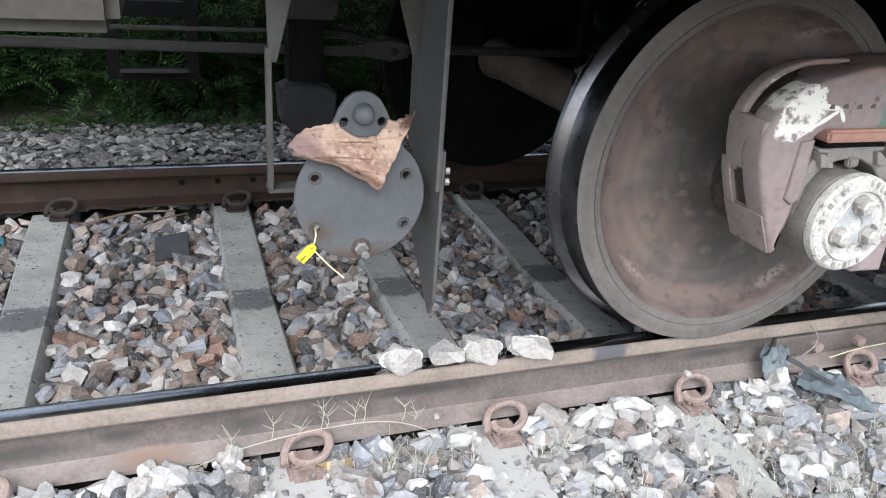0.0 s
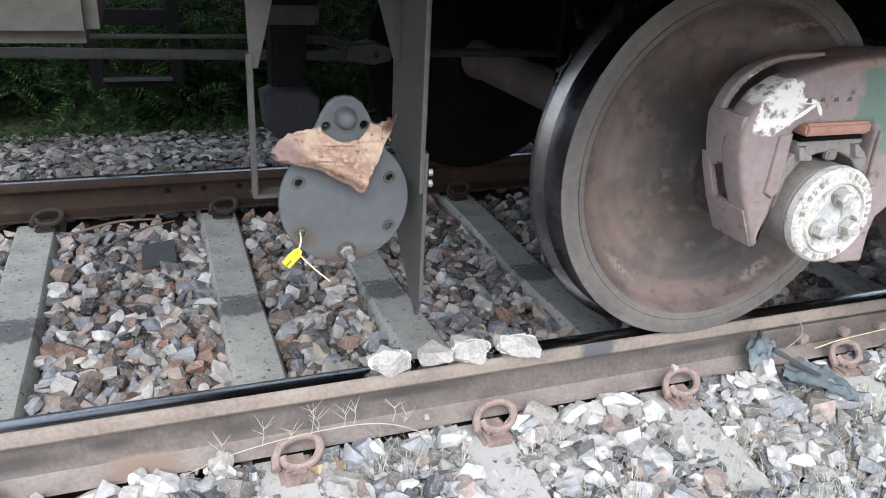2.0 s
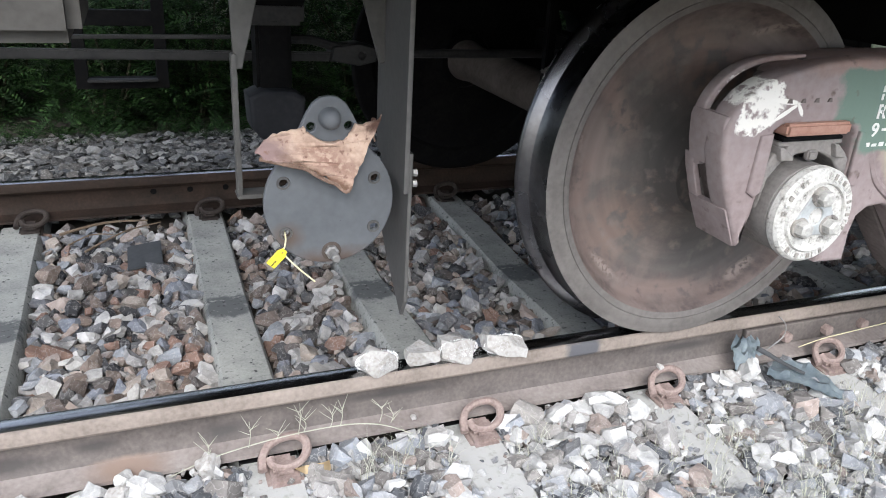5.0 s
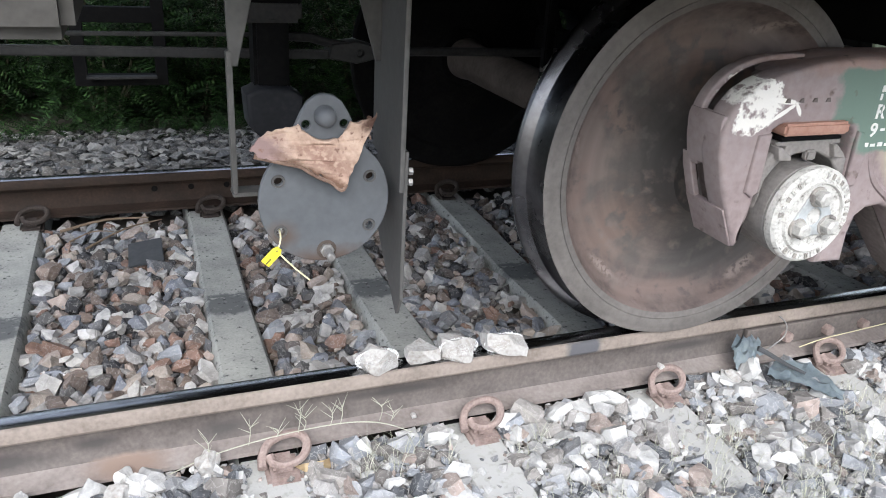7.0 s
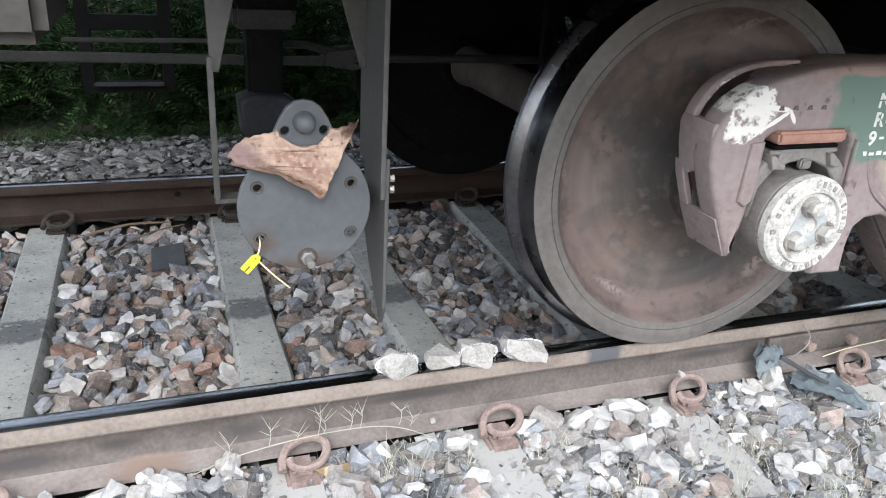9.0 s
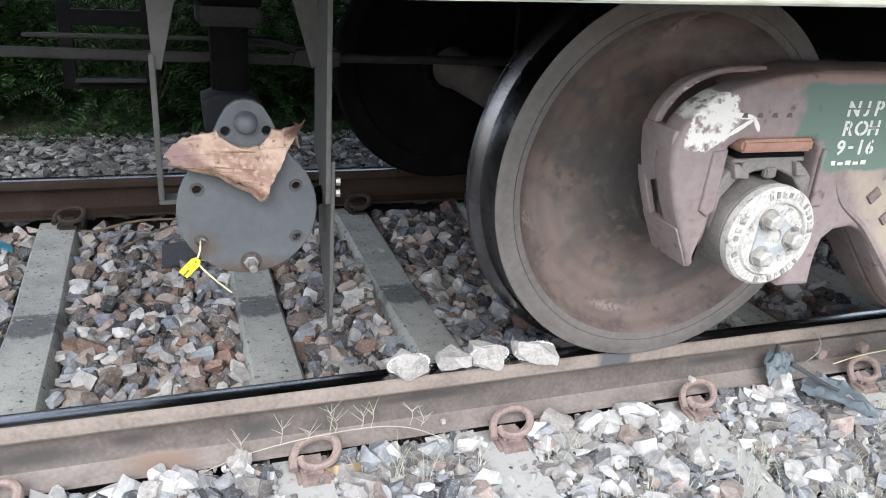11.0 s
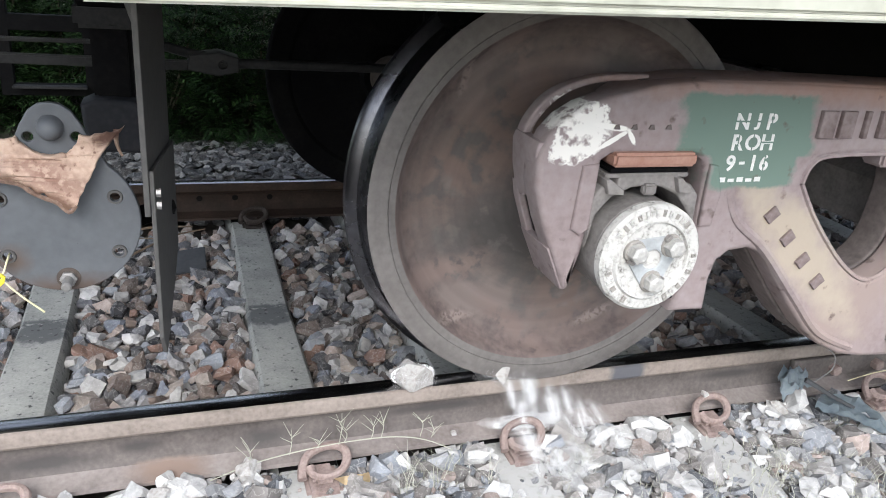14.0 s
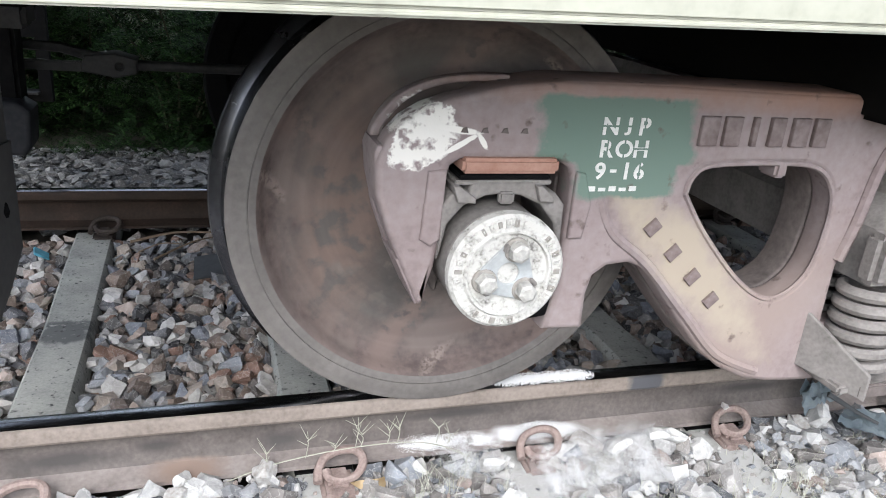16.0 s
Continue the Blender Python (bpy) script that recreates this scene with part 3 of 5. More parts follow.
def clip(x, y, side, sleeper_ob, tilt=0.0):
    """A bent spring clip and its cast shoulder, on the outer or inner side of a rail."""
    # Outer near clips take the lit colour, all others the shaded copy
    mat = clip_rust if y < 0 else clip_shaded
    shape = [(-0.054, -0.074, -0.004), (-0.050, -0.040, 0.010), (-0.034, -0.010, 0.022), (0.000, 0.008, 0.028), (0.036, 0.008, 0.028), (0.056, -0.012, 0.024), (0.056, -0.042, 0.014),
             (0.038, -0.068, 0.004), (0.004, -0.080, 0.000), (-0.026, -0.068, 0.004), (-0.034, -0.046, 0.012)]
    at = pose(x, y, -0.145, tilt, 0, 0 if side < 0 else 180)
    ring_at = pose(x, y + side * 0.006, -0.132, 10, 0, 0 if side < 0 else 180)
    unturned = sleeper_ob.rotation_euler.to_matrix().to_4x4().inverted() @ Matrix.Translation(-sleeper_ob.location)
    at, ring_at = unturned @ at, unturned @ ring_at
    bm = tube(curve_through(shape, 5), 0.0115, 8)
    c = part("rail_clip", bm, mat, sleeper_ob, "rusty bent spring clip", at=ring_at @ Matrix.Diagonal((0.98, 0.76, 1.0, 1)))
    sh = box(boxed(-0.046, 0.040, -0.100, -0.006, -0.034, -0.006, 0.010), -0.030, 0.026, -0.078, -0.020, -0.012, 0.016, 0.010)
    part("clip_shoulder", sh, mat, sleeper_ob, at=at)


ground()
near_rail = rail("near_rail", 0.0, "brown rusty steel rail with a dark polished top", rail_rust, (head_rust, foot_rust))
far_rail = rail("far_rail", GAUGE, "rusty steel rail with shade painted dark and a bright polished top", shaded_rust)
fishplate(near_rail)
# Black discs on the web paint the dark inside the bolt holes
for hx in (-0.235, -0.085, 0.065):
    part("bolt_hole", lathe([(0, -0.002), (0.012, -0.002), (0.013, 0)], 16), shaded_iron, far_rail, at=pose(hx, -0.0095, -0.072))
for sx, turn in SLEEPERS:
    sl = sleeper(sx, turn)
    for ry, side in ((0.0, -1), (GAUGE, -1), (0.0, 1), (GAUGE, 1)):
        clip(sx + 0.028, ry + side * 0.072, side, sl, tilt=4)
    me = plate([[(-0.07, -0.065), (0.07, -0.065), (0.07, 0.065), (-0.07, 0.065)]], 0.0, 0.008, 0.002)
    me.transform(Matrix.Rotation(radians(-90), 4, "X"))
    for ry in (0.0, GAUGE):
        part("rail_pad", me, shaded_iron, sl, at=pose(0, ry, -0.1655))


# ---- the wagon ----
wagon = thing("freight_wagon", "goods wagon with a pink primed bogie frame, rolling on the rails", "wagon")


def mirrored(points):
    return points + [(2 * BOGIE_X - x, z) for x, z in reversed(points)]


def side_frame():
    left = [(1.268, 0.434), (1.248, 0.332), (1.338, 0.329), (1.336, 0.405), (1.345, 0.446), (1.372, 0.466), (1.419, 0.471), (1.455, 0.458), (1.478, 0.437),
            (1.569, 0.328), (1.640, 0.250), (1.700, 0.205), (1.770, 0.172), (1.84, 0.158), (1.93, 0.152), (2.05, 0.152)]
    jaw = [(1.268, 0.640), (1.258, 0.668), (1.235, 0.684), (1.045, 0.684), (1.026, 0.672), (1.020, 0.645), (1.016, 0.525), (1.010, 0.478), (0.990, 0.402), (0.982, 0.402),
           (0.948, 0.478), (0.918, 0.545), (0.893, 0.620), (0.890, 0.675), (0.908, 0.720), (0.936, 0.752), (0.974, 0.776), (1.020, 0.793), (1.070, 0.804), (1.13, 0.818), (1.22, 0.826), (1.46, 0.826), (1.75, 0.820), (2.0, 0.816)]
    run = list(reversed(left)) + jaw
    loop = run + [(2 * BOGIE_X - x, z) for x, z in reversed(run)]
    window = [(1.521, 0.615), (1.531, 0.652), (1.572, 0.675), (1.72, 0.680), (1.821, 0.672), (1.872, 0.635), (1.893, 0.566), (1.880, 0.450), (1.836, 0.390), (1.775, 0.374), (1.690, 0.424), (1.585, 0.530)]
    other = [(2 * BOGIE_X - x, z) for x, z in window]
    spring = mirrored([(1.952, 0.300), (1.950, 0.440), (1.978, 0.560), (1.992, 0.680), (2.020, 0.725), (2.07, 0.742)])
    return loop, window, other, spring


loop, window, other, spring_gap = side_frame()
front = part("side_frame", plate([loop, window, other, spring_gap], -0.345, -0.275, 0.012, soft=(1, 2)), frame_paint, wagon, "cast steel side frame in faded pink paint with a green panel")
# deeper body of the casting behind its face, in a darker colour
back_loop = [(x + 0.050 if x < 1.03 and z > 0.40 else x, z - 0.035 if x < 1.12 and z > 0.69 else z - 0.004) for x, z in loop]
part("frame_back", plate([back_loop, window, other, spring_gap], -0.276, -0.190, 0.008, soft=(1, 2)), frame_dark, wagon, "darker inner flange of the side frame")
arch_out = curve_through([(0.911, 0, 0.577), (0.900, 0, 0.627), (0.893, 0, 0.682), (0.903, 0, 0.729), (0.941, 0, 0.777), (0.997, 0, 0.806), (1.067, 0, 0.820), (1.157, 0, 0.823)], 5)
arch_in = curve_through([(1.157, 0, 0.811), (1.067, 0, 0.807), (1.003, 0, 0.793), (0.953, 0, 0.764), (0.920, 0, 0.721), (0.912, 0, 0.682), (0.916, 0, 0.627), (0.925, 0, 0.577)], 5)
part("pedestal_arch", plate([[(v[0], v[2]) for v in (*arch_out, *arch_in)]], -0.256, -0.222, 0.005), frame_paint, wagon)
part("pedestal_wall", plate([[(0.905, 0.588), (0.893, 0.640), (0.888, 0.690), (0.893, 0.706), (0.910, 0.706), (0.907, 0.690), (0.909, 0.640), (0.920, 0.588)]], -0.335, -0.222, 0.004), frame_paint, wagon)
part("pedestal_toe", plate([[(0.937, 0.492), (0.980, 0.400), (0.990, 0.402), (0.951, 0.496)]], -0.335, -0.205, 0.003), frame_paint, wagon)
part("horn_rib", plate([[(0.905, 0.60), (0.912, 0.565), (0.944, 0.478), (0.980, 0.400), (0.990, 0.402), (0.958, 0.484), (0.926, 0.570), (0.920, 0.60)]], -0.236, -0.205, 0.003), frame_paint, front)
part("jaw_ridge", plate([[(0.984, 0.664), (1.018, 0.668), (1.014, 0.535), (0.996, 0.522), (0.976, 0.536)]], -0.353, -0.340, 0.005), frame_paint, front)
part("jaw_ridge", plate([[(1.272, 0.664), (1.292, 0.66), (1.312, 0.60), (1.302, 0.53), (1.272, 0.53)]], -0.353, -0.340, 0.005), frame_paint, front)
part("window_lug", boxed(1.722, 1.752, -0.348, -0.29, 0.648, 0.69, 0.006), frame_paint, front)
part("strut_rib", tube(curve_through([(1.33, -0.335, 0.62), (1.37, -0.34, 0.54), (1.46, -0.343, 0.47), (1.58, -0.343, 0.345), (1.68, -0.343, 0.245), (1.80, -0.34, 0.19)], 6), 0.012, 8), frame_paint, front)
part("top_flange", plate([[(1.07, 0.780), (2.131, 0.780), (3.192, 0.780), (3.14, 0.812), (3.02, 0.828), (2.76, 0.829), (2.131, 0.818), (1.50, 0.829), (1.24, 0.828), (1.12, 0.812)]], -0.339, -0.19, 0.012), frame_paint, front)
part("column_lip", tube(curve_through([(1.945, -0.345, 0.46), (1.966, -0.348, 0.55), (1.984, -0.348, 0.66), (2.008, -0.348, 0.72), (2.06, -0.346, 0.752), (2.12, -0.346, 0.758)], 6), 0.013, 8), frame_paint, front)
part("window_rim", tube(curve_through([(v[0], -0.343, v[1]) for v in (*window, window[0])], 5), 0.006, 6), frame_paint, front)
# cast maker's lettering kept as plain raised blocks
for k, w in enumerate((0.040, 0.038, 0.012, 0.034, 0.040, 0.036)):
    x0 = 1.522 + k * 0.0535 + (0.012 if k == 2 else 0)
    shape = [[(x0, 0.716), (x0 + w, 0.716), (x0 + w, 0.774), (x0, 0.774)]]
    part("raised_mark", plate(shape, -0.355, -0.343, 0.0025), frame_grime, front)
for k in range(4):
    part("raised_mark", plate([[(-0.013, -0.016), (0.012, -0.017), (0.013, 0.016), (-0.012, 0.017)]], -0.352, -0.343, 0.002),
         frame_grime, front, at=pose(1.458 + k * 0.058, 0, 0.548 - k * 0.056, 0, 44, 0))
for k in range(4):
    part("raised_mark", plate([[(-0.007, -0.004), (0.007, -0.005), (0.004, 0.005), (-0.003, 0.004)]], -0.348, -0.343, 0.001), frame_dark, front, at=pose(1.045 + k * 0.038, 0, 0.738))
for text, x, z in (("NJP", 1.367, 0.750), ("ROH", 1.366, 0.707), ("9-16", 1.364, 0.664)):
    step_x = 0.036 if len(text) == 3 else 0.028
    for k, letter in enumerate(text):
        part("stencil_letter", stencilled(lettering(letter, 0.045, 0.0006), letter), stencil, front, at=pose(x + (k - (len(text) - 1) / 2) * step_x, -0.3456, z))
for k in range(5):
    part("stencil_lettering", boxed(1.302 + 0.022 * k, 1.317 + 0.022 * k, -0.3464, -0.3455, 0.624, 0.634 - 0.003 * (k % 2), 0), stencil, front)

# bearing adapter, thrust bar and pad in the frame's jaw
part("bearing_adapter", plate([[(1.012, 0.495), (1.012, 0.600), (1.030, 0.622), (1.062, 0.626), (1.066, 0.650), (1.200, 0.650), (1.204, 0.626), (1.235, 0.622), (1.255, 0.600), (1.258, 0.51),
      (1.248, 0.52), (1.236, 0.565), (1.205, 0.60), (1.165, 0.618), (1.131, 0.622), (1.095, 0.618), (1.055, 0.60), (1.026, 0.565), (1.018, 0.52)]], -0.352, -0.18, 0.006), adapter_grey, wagon, "dusty grey bearing adapter")
part("adapter_lug", boxed(1.118, 1.148, -0.362, -0.345, 0.605, 0.628, 0.004), adapter_grey, wagon)
part("thrust_bar", boxed(1.043, 1.230, -0.362, -0.20, 0.662, 0.690, 0.006), bar_orange, wagon, "orange primed steel bar")
part("rubber_pad", boxed(1.040, 1.216, -0.356, -0.20, 0.650, 0.659, 0.002), shaded_iron, wagon)
part("rubber_pad", boxed(1.034, 1.222, -0.352, -0.20, 0.639, 0.648, 0.002), adapter_grey, wagon)
for x0, x1 in ((1.028, 1.072), (1.188, 1.226)):
    part("pad_foot", plate([[(x0, 0.640), (x0 + 0.012, 0.640), (x1, 0.618), (x1, 0.608), (x0 + 0.010, 0.610)]], -0.366, -0.30, 0.003), adapter_grey, wagon)
part("bearing_keeper", plate([[(1.235, 0.40), (1.262, 0.44), (1.262, 0.36), (1.222, 0.355)]], -0.335, -0.25, 0.004), shaded_iron, wagon)

# bolster, springs and the seat beneath them
part("bolster", plate([[(1.985, 0.420), (1.985, 0.545), (2.015, 0.575), (2.07, 0.60), (2.10, 0.72), (2.162, 0.72), (2.192, 0.60), (2.247, 0.575), (2.277, 0.545), (2.277, 0.420)]], -0.420, 2.165, 0.014), adapter_grey, wagon, "dusty cast bolster end")
for x0 in (1.955, 2.245):
    part("bolster_cheek", boxed(x0, x0 + 0.062, -0.440, -0.385, 0.430, 0.548, 0.014), adapter_grey, wagon)
for sx, sy, r, wire in ((2.028, -0.385, 0.064, 0.0145), (2.234, -0.385, 0.064, 0.0145), (2.045, -0.22, 0.058, 0.012), (2.215, -0.22, 0.058, 0.012), (2.131, -0.300, 0.05, 0.012)):
    turns, n = 6, 20
    coil = [(sx + r * math.cos(2 * math.pi * i / n), sy + r * math.sin(2 * math.pi * i / n), 0.212 + 0.205 * i / (turns * n)) for i in range(turns * n + 1)]
    part("coil_spring", tube(coil, wire, 8), adapter_grey, wagon, "dusty steel coil spring")
part("spring_seat", boxed(1.935, 2.327, -0.455, -0.06, 0.178, 0.200, 0.006), adapter_grey, wagon, "pressed steel spring seat")
for x0, seat_turn in ((1.750, 118), (2.510, 62)):
    part("seat_wall", plate([[(-0.340, 0.335), (-0.340, 0.200), (-0.500, 0.176), (-0.500, 0.238)]], -0.007, 0.007, 0.004), adapter_grey, wagon, at=pose(x0, -0.040, 0, 0, 0, seat_turn))
part("seat_lip", boxed(1.972, 2.290, -0.478, -0.466, 0.180, 0.212, 0.004), frame_dark, wagon)


def wheelset(x):
    ws = part("wheelset", lathe([(0, -0.355), (0.070, -0.355), (0.075, -0.20), (0.085, -0.19), (0.092, -0.06), (0.090, 0.12), (0.080, 0.20), (0.078, 0.87), (0.080, 1.54), (0.090, 1.62), (0.092, 1.80), (0.085, 1.93), (0.075, 1.95), (0.070, 2.10), (0, 2.10)], 40),
              axle_brown, wagon, "grimy steel wheelset rolling on the rails", at=pose(x, 0, RADIUS))
    rim = [(0.425, -0.046), (0.441, -0.0495), (0.4415, -0.0465), (0.4440, -0.0465), (0.4445, -0.0495), (0.482, -0.0495), (0.4885, -0.046)]
    tread = [(0.4885, -0.046), (0.489, -0.010), (0.4895, 0.022), (0.494, 0.036), (0.508, 0.044), (0.5175, 0.052), (0.5205, 0.062), (0.518, 0.071), (0.508, 0.0765)]
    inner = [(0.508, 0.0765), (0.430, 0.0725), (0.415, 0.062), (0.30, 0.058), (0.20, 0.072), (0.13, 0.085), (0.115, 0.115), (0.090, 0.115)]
    web = [(0.425, -0.046), (0.419, -0.040), (0.411, -0.018), (0.396, 0.004), (0.370, 0.017), (0.32, 0.023), (0.25, 0.020), (0.19, 0.008), (0.150, -0.018), (0.128, -0.050), (0.122, -0.068), (0.090, -0.070)]
    for mirror in (False, True):
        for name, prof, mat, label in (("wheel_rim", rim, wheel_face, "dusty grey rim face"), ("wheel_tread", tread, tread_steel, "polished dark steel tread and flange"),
                                       ("wheel_web", web, web_rust, "rusty dished wheel web"), ("wheel_back", inner, shaded_iron, "")):
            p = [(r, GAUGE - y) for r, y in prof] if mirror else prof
            # The far wheel's tread goes black, standing in for shade without highlights
            part(name, lathe(p, 144), shaded_iron if mirror and mat is tread_steel else mat, ws, label)
    for y0, y1 in ((-0.380, -0.13), (1.875, 2.125)):
        part("bearing", lathe([(0.07, y0), (0.104, y0), (0.110, y0 + 0.008), (0.110, y1 - 0.02), (0.100, y1), (0.08, y1)], 48), adapter_grey, ws, "round axle bearing")
    cap = lathe([(0, -0.4060), (0.020, -0.4060), (0.022, -0.4100), (0.028, -0.4100), (0.030, -0.4060), (0.060, -0.4070), (0.076, -0.4080), (0.079, -0.4140), (0.083, -0.4145), (0.087, -0.4090), (0.106, -0.4080), (0.112, -0.4020), (0.113, -0.3840), (0.108, -0.3760), (0.07, -0.3760)], 72)
    part("end_cap", cap, cap_white, ws, "round bearing cap in chipped white paint")
    tri = []
    for a in (90, 210, 330):
        c = Vector((0.047 * math.cos(radians(a)), 0.047 * math.sin(radians(a))))
        tri += [(c.x + 0.022 * math.cos(radians(a + b)), c.y + 0.022 * math.sin(radians(a + b))) for b in (-62, -30, 0, 30, 62)]
    part("locking_plate", plate([tri, disc(0, 0, 0.021, 20)], -0.4115, -0.4050, 0.0012), lock_plate, ws, "bare metal locking plate")
    for a in (90, 210, 330):
        bx, bz = 0.047 * math.cos(radians(a)), 0.047 * math.sin(radians(a))
        part("cap_bolt", lathe([(0, -0.4380), (0.012, -0.4380), (0.0185, -0.4340), (0.0195, -0.4200), (0.0195, -0.4100)], 6), bolt_white, ws, at=pose(bx, 0, bz, 0, a * 1.3, 0))
        part("bolt_washer", lathe([(0.0, -0.4140), (0.023, -0.4140), (0.024, -0.4110), (0.024, -0.4080)], 20), cap_relief, ws, at=pose(bx, 0, bz))
        part("plate_tab", boxed(-0.008, 0.008, -0.4220, -0.4080, -0.004, 0.004, 0.002), adapter_grey, ws, at=pose(bx * 1.0 + 0.022 * math.cos(radians(a + 90)), 0, bz + 0.022 * math.sin(radians(a + 90)), 0, -a, 0))
    # cast ring of marks on the cap, kept as plain blocks
    for start, count, step in ((118, 6, 11.0), (222, 8, 10.5), (330, 7, 9.5), (40, 5, 10)):
        for k in range(count):
            a = radians(start + k * step)
            wide, tall = 0.0030 + 0.0024 * ((k * 7 + start) % 5) / 4, 0.0075 - 0.002 * ((k * 3 + start) % 4) / 3
            hole = [[(-0.4 * wide, -0.45 * tall), (0.4 * wide, -0.45 * tall), (0.4 * wide, 0.45 * tall), (-0.4 * wide, 0.45 * tall)]] if k % 3 else []
            bm = plate([[(-wide, -tall), (wide, -tall), (wide, tall), (-wide, tall)]] + hole, -0.4115, -0.4060, 0.0006)
            part("cast_mark", bm, cap_relief if k % 2 else cap_white, ws, at=pose(0.0965 * math.cos(a), 0, 0.0965 * math.sin(a), 0, 90 - math.degrees(a), 0))
    return ws


wheelsets = [wheelset(AXLE_X), wheelset(AXLE_X + 2.0)]

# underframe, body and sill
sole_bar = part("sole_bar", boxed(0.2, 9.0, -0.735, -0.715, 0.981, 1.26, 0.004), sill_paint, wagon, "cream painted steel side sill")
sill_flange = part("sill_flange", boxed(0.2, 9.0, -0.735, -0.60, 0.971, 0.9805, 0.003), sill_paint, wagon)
part("underframe", boxed(0.45, 9.0, -0.70, 2.44, 1.05, 1.10, 0.004), underside, wagon, "sooty wagon underframe, painted near black for shade")
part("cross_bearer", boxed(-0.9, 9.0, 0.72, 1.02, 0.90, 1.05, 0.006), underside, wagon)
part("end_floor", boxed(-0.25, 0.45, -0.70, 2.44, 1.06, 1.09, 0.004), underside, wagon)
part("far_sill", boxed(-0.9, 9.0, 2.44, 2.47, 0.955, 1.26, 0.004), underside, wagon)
# Body stays out of view; its long overhang is there to block sun and sky
body = part("body", plate([[(0.45, 1.265), (9.0, 1.265), (9.0, 3.35), (-1.5, 3.35), (-1.5, 2.85)]], -0.70, 2.44, 0.01), sill_paint, wagon, "out-of-view cream hopper body, its sloping end stretched to shade the track")
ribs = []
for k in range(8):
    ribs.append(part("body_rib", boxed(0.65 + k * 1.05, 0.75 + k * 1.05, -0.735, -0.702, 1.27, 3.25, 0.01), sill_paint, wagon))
# Far frame coloured black to paint the darkness behind the bogie
part("far_side_frame", plate([loop, window, other, spring_gap], 1.935, 2.09, 0.012, soft=(1, 2)), shaded_iron, wagon)
# Two black boxes added so that openings around the side frame stay dark
part("body_bolster", boxed(1.90, 2.36, -0.45, 2.20, 0.775, 1.048, 0.01), underside, wagon, "black body bolster box added to hide the bright background")
part("brake_beam", boxed(1.46, 1.56, 0.12, 1.62, 0.52, 0.64, 0.01), shaded_iron, wagon, "black beam added to darken the bogie interior")

# end gear ahead of the leading wheel
pl = part("end_plate", plate([[(0.064 + 0.128 * math.cos(radians(a)), 0.540 + 0.128 * math.sin(radians(a))) for a in range(154, 411, 8)]
     + [(0.128, 0.668), (0.108, 0.712), (0.095, 0.733), (0.080, 0.744), (0.063, 0.747), (0.046, 0.744), (0.031, 0.733), (0.018, 0.712), (-0.002, 0.668), (-0.040, 0.615)],
     disc(-0.026, 0.584, 0.009), disc(0.152, 0.584, 0.009), disc(-0.024, 0.482, 0.009), disc(0.152, 0.482, 0.009), disc(0.028, 0.690, 0.0085), disc(0.100, 0.690, 0.0085)], -0.222, -0.208, 0.0025),
     plate_paint, wagon, "dark grey round steel plate with bolt holes")
part("dome_bolt", lathe([(0, -0.030), (0.008, -0.029), (0.014, -0.025), (0.018, -0.018), (0.020, -0.008), (0.021, 0.0)], 24), plate_paint, pl, at=pose(0.063, -0.222, 0.706))
for x, z in ((-0.026, 0.584), (0.152, 0.584), (-0.024, 0.482), (0.152, 0.482)):
    part("hole_rim", lathe([(0.0085, -0.0035), (0.012, -0.0035), (0.0135, 0.0)], 20), steel_grey, pl, at=pose(x, -0.2215, z))
part("rust_ring", lathe([(0.0, -0.0008), (0.018, -0.0008), (0.020, 0)], 24), plate_rust, pl, at=pose(0.066, -0.222, 0.436))
part("nut", lathe([(0, -0.010), (0.012, -0.010), (0.0145, -0.008), (0.0145, 0)], 6), bolt_steel, pl, at=pose(0.066, -0.2225, 0.436))
part("stud", lathe([(0, -0.044), (0.006, -0.044), (0.0085, -0.041), (0.0075, -0.036), (0.0085, -0.033), (0.0075, -0.028), (0.0085, -0.024), (0.0085, 0)], 16), bolt_steel, pl, at=pose(0.066, -0.222, 0.436))
part("plate_arm", tube([(0.07, -0.209, 0.50), (0.15, -0.12, 0.50), (0.236, -0.03, 0.50)], 0.02, 8), shaded_iron, wagon)


